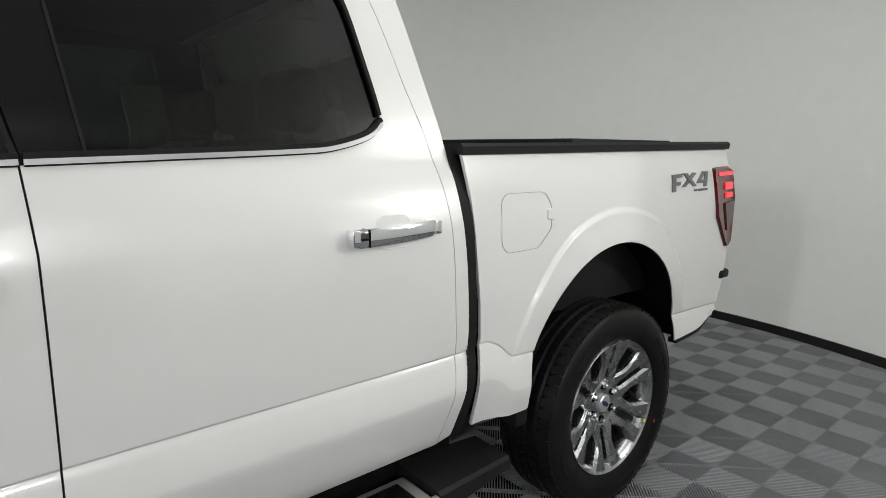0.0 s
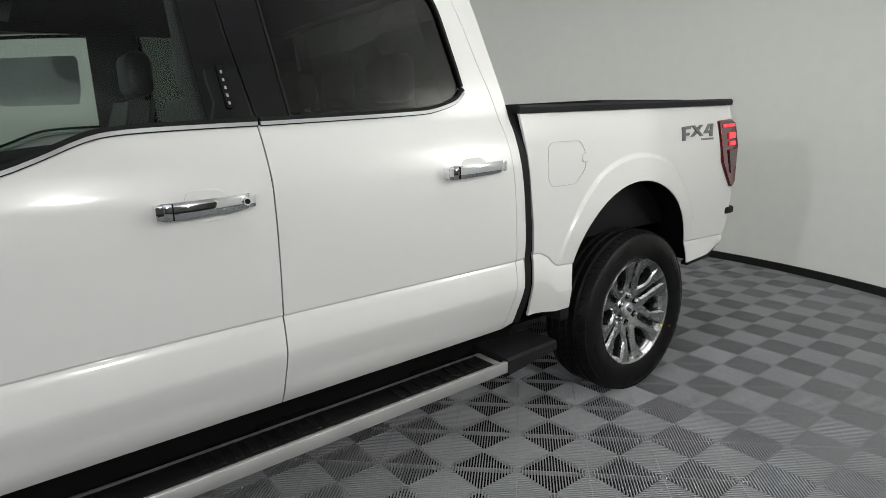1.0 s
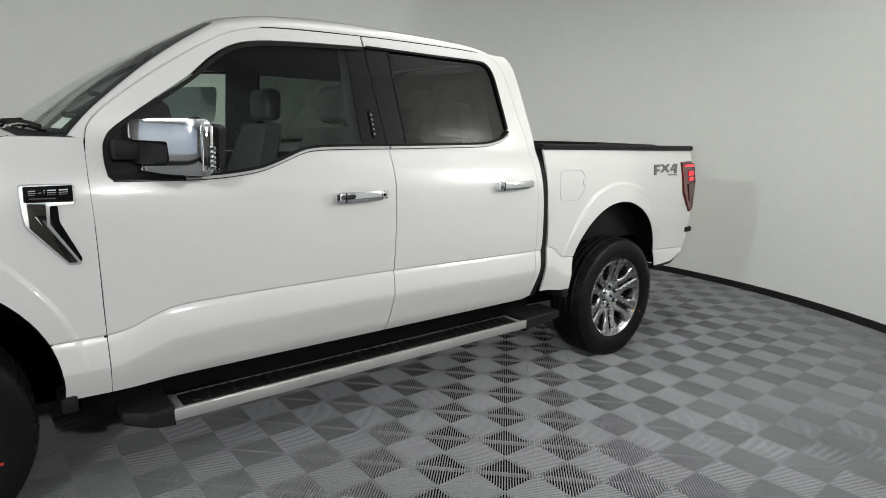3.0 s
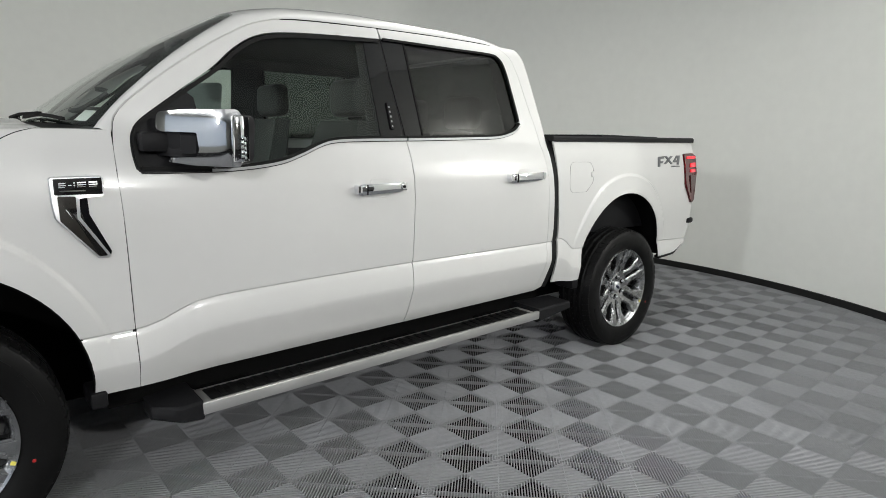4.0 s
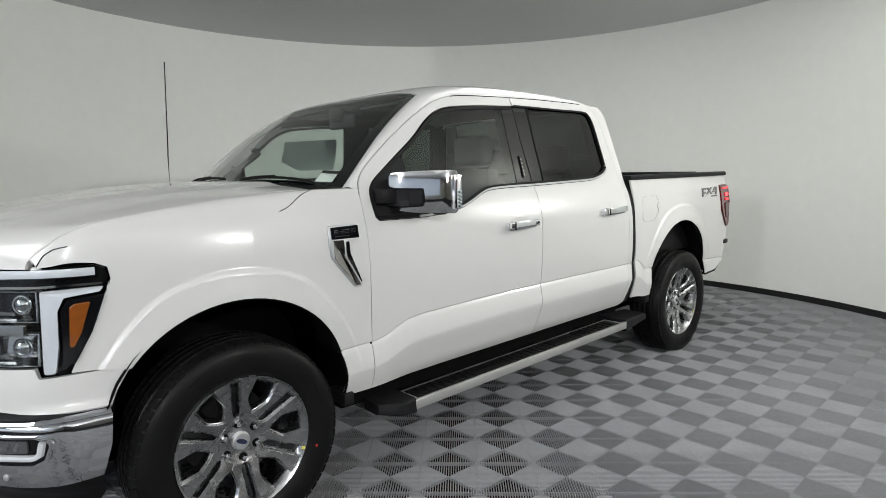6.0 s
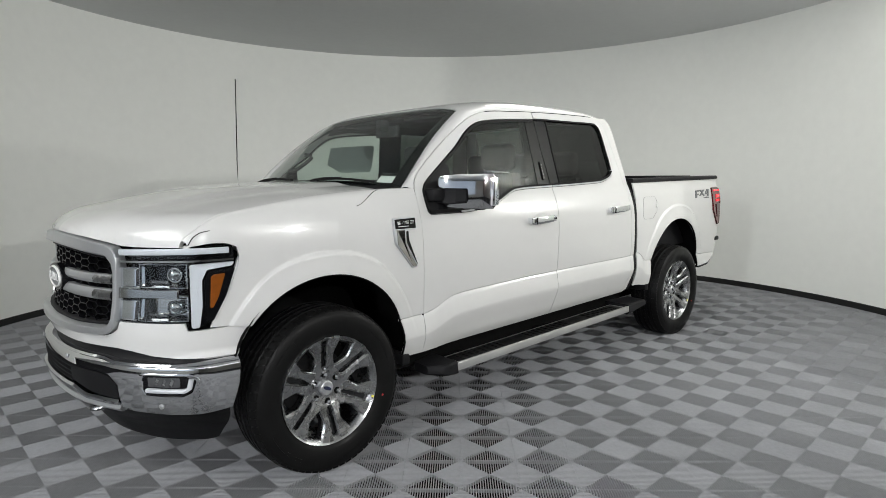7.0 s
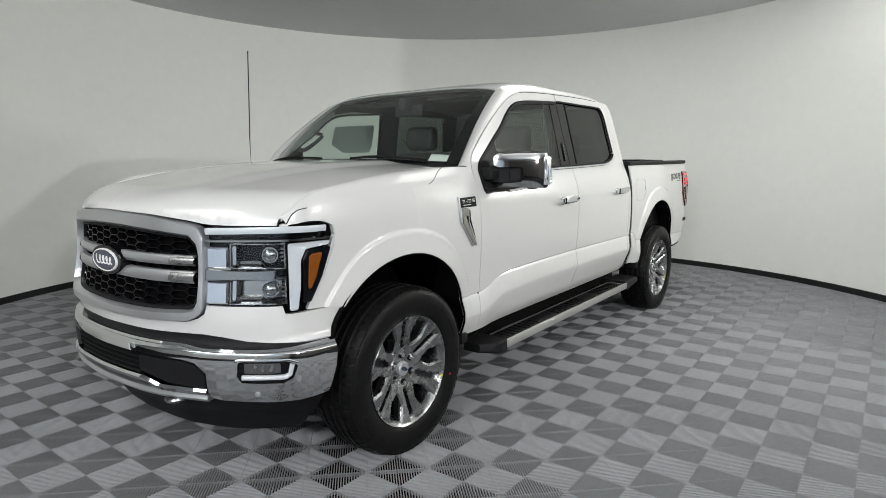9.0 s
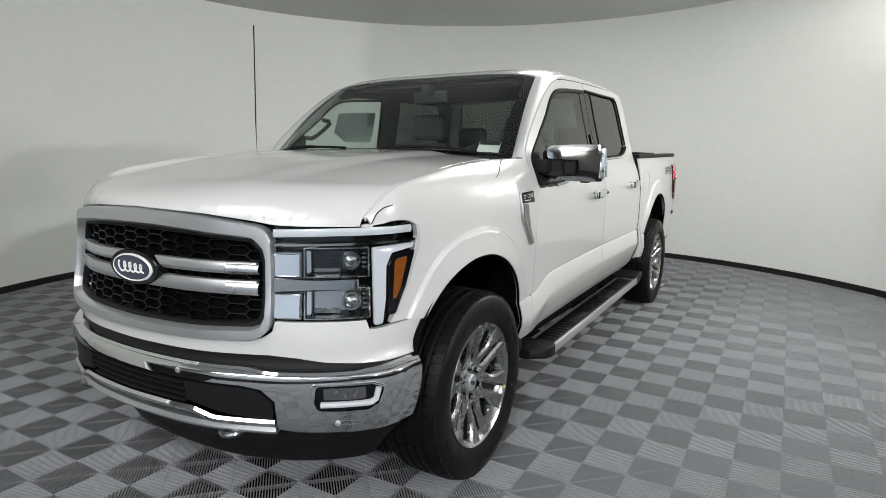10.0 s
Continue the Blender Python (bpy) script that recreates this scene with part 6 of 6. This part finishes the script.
box("cabin_floor", (0.55, -0.86, 0.52), (2.80, 0.86, 0.56), TRIM, truck, 0.005)
# cab back with its window
rows = []
for k in range(15):
    z = 0.55 + 1.36 * k / 14
    xe = float(np.interp(z, [p[1] for p in CAB_END[::-1]], [p[0] for p in CAB_END[::-1]]))
    w = side(2.8, z)
    rows.append([(xe - 0.002, -w, z), (xe + 0.012, -w + 0.02, z), (xe + 0.02, -w + 0.06, z), (xe + 0.022, -w + 0.14, z)])
for sg in (-1, 1):
    loft("cab_back_corner", [[(x, y if sg < 0 else -y, z) for x, y, z in r] for r in rows], PAINT, truck, "", closed=False, caps=False, flip=sg < 0)
box("cab_back", (2.80, -0.78, 0.55), (2.83, 0.78, 1.40), PAINT, truck, 0.01)
rb = []
for z in (1.40, 1.50, 1.60, 1.70, 1.80, 1.86, 1.91):
    xe = float(np.interp(z, [p[1] for p in CAB_END[::-1]], [p[0] for p in CAB_END[::-1]])) + 0.01
    w = side(2.8, z) - 0.13
    rb.append([(xe, -w + 2 * w * k / 8, z) for k in range(9)])
loft("back_window", rb, PRIVACY, truck, "dark back window", closed=False, caps=False)


def seat(x, y, wide, name="front_seat", back=0.60, tilt=14):
    s = part(name, bmesh.new(), LEATHER, truck, "grey leather seat")
    loops = []
    for k in range(7):
        t = k / 6
        z = 0.86 + back * t
        xx = x + 0.36 + math.tan(radians(tilt)) * back * t
        w = wide / 2 * (1 - 0.28 * t ** 3)
        d = 0.07 * (1 - 0.35 * t)
        loops.append([(xx - d, y - w * 0.62, z), (xx - d * 1.5, y - w, z), (xx + d * 0.3, y - w * 1.04, z), (xx + d, y - w * 0.8, z), (xx + d, y + w * 0.8, z), (xx + d * 0.3, y + w * 1.04, z), (xx - d * 1.5, y + w, z), (xx - d, y + w * 0.62, z)])
    loft("backrest", loops, LEATHER, s, "grey leather backrest", sharp=60)
    bm = bmesh.new()
    bevelled_box(bm, (x - 0.16, y - wide / 2, 0.72), (x + 0.40, y + wide / 2, 0.90), 0.05, 4)
    part("cushion", bm, LEATHER, s)
    bm = bmesh.new()
    top = 0.86 + back
    xx = x + 0.36 + math.tan(radians(tilt)) * back
    hw = min(wide, 0.56) * 0.27
    bevelled_box(bm, (xx - 0.05, y - hw, top + 0.02), (xx + 0.06, y + hw, top + 0.215), 0.045, 4)
    part("headrest", bm, LEATHER, s, "grey leather headrest")
    for dy in (-0.06, 0.06):
        sweep("post", [(xx, y + dy, top - 0.04), (xx, y + dy, top + 0.05)], circle(0.006, 8), CHROME, s)


seat(1.30, -0.43, 0.54, back=0.62)
seat(1.25, 0.43, 0.54, back=0.64)
for y, w in ((-0.47, 0.5), (0.0, 0.36), (0.47, 0.5)):
    seat(2.12, y, w, "rear_seat", 0.58, 10)
# dashboard
dash = []
for k in range(13):
    y = -0.80 + 1.6 * k / 12
    hump = 0.05 * smooth(0.28, 0.10, abs(y + 0.42))
    dash.append([(0.50, y, 1.10), (0.52, y, 1.405 - 0.02 * (y / 0.8) ** 2), (0.70, y, 1.430 - 0.02 * (y / 0.8) ** 2 + hump * 0.3), (0.86, y, 1.395 + hump * 0.5), (0.90, y, 1.25), (0.86, y, 1.02), (0.70, y, 0.85)])
loft("dashboard", dash, TRIM, truck, "dark dashboard", sharp=30)
box("centre_screen", (0.85, -0.17, 1.16), (0.875, 0.17, 1.37), BLACK, truck, 0.01, "dark centre screen")
box("console", (0.85, -0.16, 0.60), (1.75, 0.16, 0.92), TRIM, truck, 0.03)
wheel_c = Vector((1.02, -0.42, 1.31))
tl = radians(66)
ringp = [wheel_c + Vector((0.19 * math.sin(a) * math.cos(tl), 0.19 * math.cos(a), 0.19 * math.sin(a) * math.sin(tl))) for a in [2 * math.pi * k / 32 for k in range(32)]]
sw = sweep("steering_wheel", ringp, circle(0.016, 8), TRIM, truck, "dark steering wheel", closed=True, up=(0.9, 0, -0.4))
bm = bmesh.new()
bevelled_box(bm, (-0.03, -0.08, -0.055), (0.03, 0.08, 0.055), 0.02, 3, Matrix.Translation(wheel_c) @ Matrix.Rotation(radians(-24), 4, "Y"))
part("wheel_hub", bm, TRIM, sw)
for dy, dz in ((-0.18, 0), (0.18, 0), (0, -0.17)):
    sweep("wheel_spoke", [wheel_c, wheel_c + Vector((dz * 0.4, dy, dz))], [(-0.018, -0.008), (0.018, -0.008), (0.018, 0.008), (-0.018, 0.008)], TRIM, sw, up=(0.9, 0.01, -0.4))
mp = Vector(screen_surf(0, 0.84)) + Vector((0.10, 0, -0.07))
bm = bmesh.new()
bevelled_box(bm, (-0.015, -0.125, -0.04), (0.02, 0.125, 0.04), 0.012, 3, Matrix.Translation(mp))
rv = part("rear_view_mirror", bm, TRIM, truck, "black rear-view mirror")
box("mirror_stem", (mp.x - 0.08, -0.03, mp.z), (mp.x, 0.03, mp.z + 0.08), TRIM, rv, 0.01)
for sign in (-1, 1):
    p0, p1 = Vector(screen_surf(sign * 0.86, 0.18)) + Vector((0.10, 0, 0)), Vector(screen_surf(sign * 0.86, 0.42)) + Vector((0.09, 0, -0.01))
    sweep("grab_handle", spline([p0, p0 + Vector((0.05, -sign * 0.02, 0.0)), p1 + Vector((0.05, -sign * 0.02, -0.02)), p1], 4), circle(0.014, 8), TRIM, truck)
    box("sun_visor", (1.16, min(sign * 0.12, sign * 0.62), 1.845), (1.34, max(sign * 0.12, sign * 0.62), 1.862), TRIM, truck, 0.006)


# ---- floor tiles: ribbed plastic squares, the ribs turning by quarters round each centre ----
PROFILE = ((-0.0008, -0.019), (-0.0009, -0.0065), (-0.0024, -0.0030), (-0.0019, 0.0), (0.0019, 0.0), (0.0024, -0.0030), (0.0009, -0.0065), (0.0008, -0.019))


def rib_cell(verts, faces, ox, oy, turn, n=24, cell=0.2):
    """Slanting ribs with a sloping head on a thin web, tied together by a bar."""
    p = cell * 2 / n
    h = math.sqrt(0.5)

    def put(u, v, z):
        if turn:
            u = cell - u
        verts.append((ox + u, oy + v, z))
    m = len(PROFILE)
    for k in range(1, n):
        c = k * p
        lo, hi = max(0.0, c - cell), min(cell, c)
        base = len(verts)
        for a, b in ((hi, c - hi), (lo, c - lo)):
            for s, z in PROFILE:
                put(a + s * h, b + s * h, z)
        for i in range(m - 1):
            faces.append([base + i, base + i + 1, base + m + i + 1, base + m + i])
        for e in (0, m):
            faces.append([base + e + i for i in range(m)])
    # the bar that ties the ribs together from centre to centre
    base = len(verts)
    t = 0.0009
    for z in (-0.019, -0.0007):
        for a, s in ((0, -1), (0, 1), (cell, -1), (cell, 1)):
            put(a + s * t, a - s * t, z)
    for q in ((4, 5, 7, 6), (0, 4, 6, 2), (1, 3, 7, 5)):
        faces.append([base + i for i in q])


def tile_mesh():
    verts, faces = [], []
    for i in (0, 1):
        for j in (0, 1):
            rib_cell(verts, faces, i * 0.2, j * 0.2, (i + j) % 2 == 1)
    return verts, faces


tv, tf = tile_mesh()
tile_data = bpy.data.meshes.new("floor_tile")
tile_data.from_pydata(tv, [], tf)
tile_data.materials.append(FLOOR)
bmf = bmesh.new()
bmf.from_mesh(tile_data)
bmesh.ops.recalc_face_normals(bmf, faces=bmf.faces)
bmf.to_mesh(tile_data)
bmf.free()
TURN_F = radians(0.41)
OX, OY = 0.093, -1.757
spots = []
for i in range(-16, 17):
    for j in range(-16, 20):
        u, v = i * 0.4, j * 0.4
        x = OX + u * math.cos(TURN_F) - v * math.sin(TURN_F)
        y = OY + u * math.sin(TURN_F) + v * math.cos(TURN_F)
        mx, my = x + 0.2, y + 0.2
        if math.hypot(mx - CX, my - CY) < RAD - 0.02 + 0.25 or (mx < 1.0 and my < 0.5 and mx > -4.2 and my > -5):
            spots.append((math.hypot(mx - 0.6, my + 1.7), x, y))
spots.sort()
for dist, x, y in spots[:300]:
    t = new("tile", tile_data)
    t.parent = floor
    t.matrix_parent_inverse = floor.matrix_world.inverted()
    t.location = (x, y, 0)
    t.rotation_euler = (0, 0, TURN_F)
far = bpy.data.meshes.new("tiles")
co = np.array(tv)
rot = np.array([[math.cos(TURN_F), math.sin(TURN_F)], [-math.sin(TURN_F), math.cos(TURN_F)]])
allv, allf = [], []
src_faces = [tuple(p.vertices) for p in tile_data.polygons]
for dist, x, y in spots[300:]:
    base = len(allv)
    q = co.copy()
    q[:, :2] = q[:, :2] @ rot + (x, y)
    allv.extend(map(tuple, q))
    allf.extend([[base + i for i in f] for f in src_faces])
far.from_pydata(allv, [], allf)
far.materials.append(FLOOR)
tagged(new("floor_tiles", far), "grey ribbed plastic floor tiles", "floor tiles", kind="stuff")
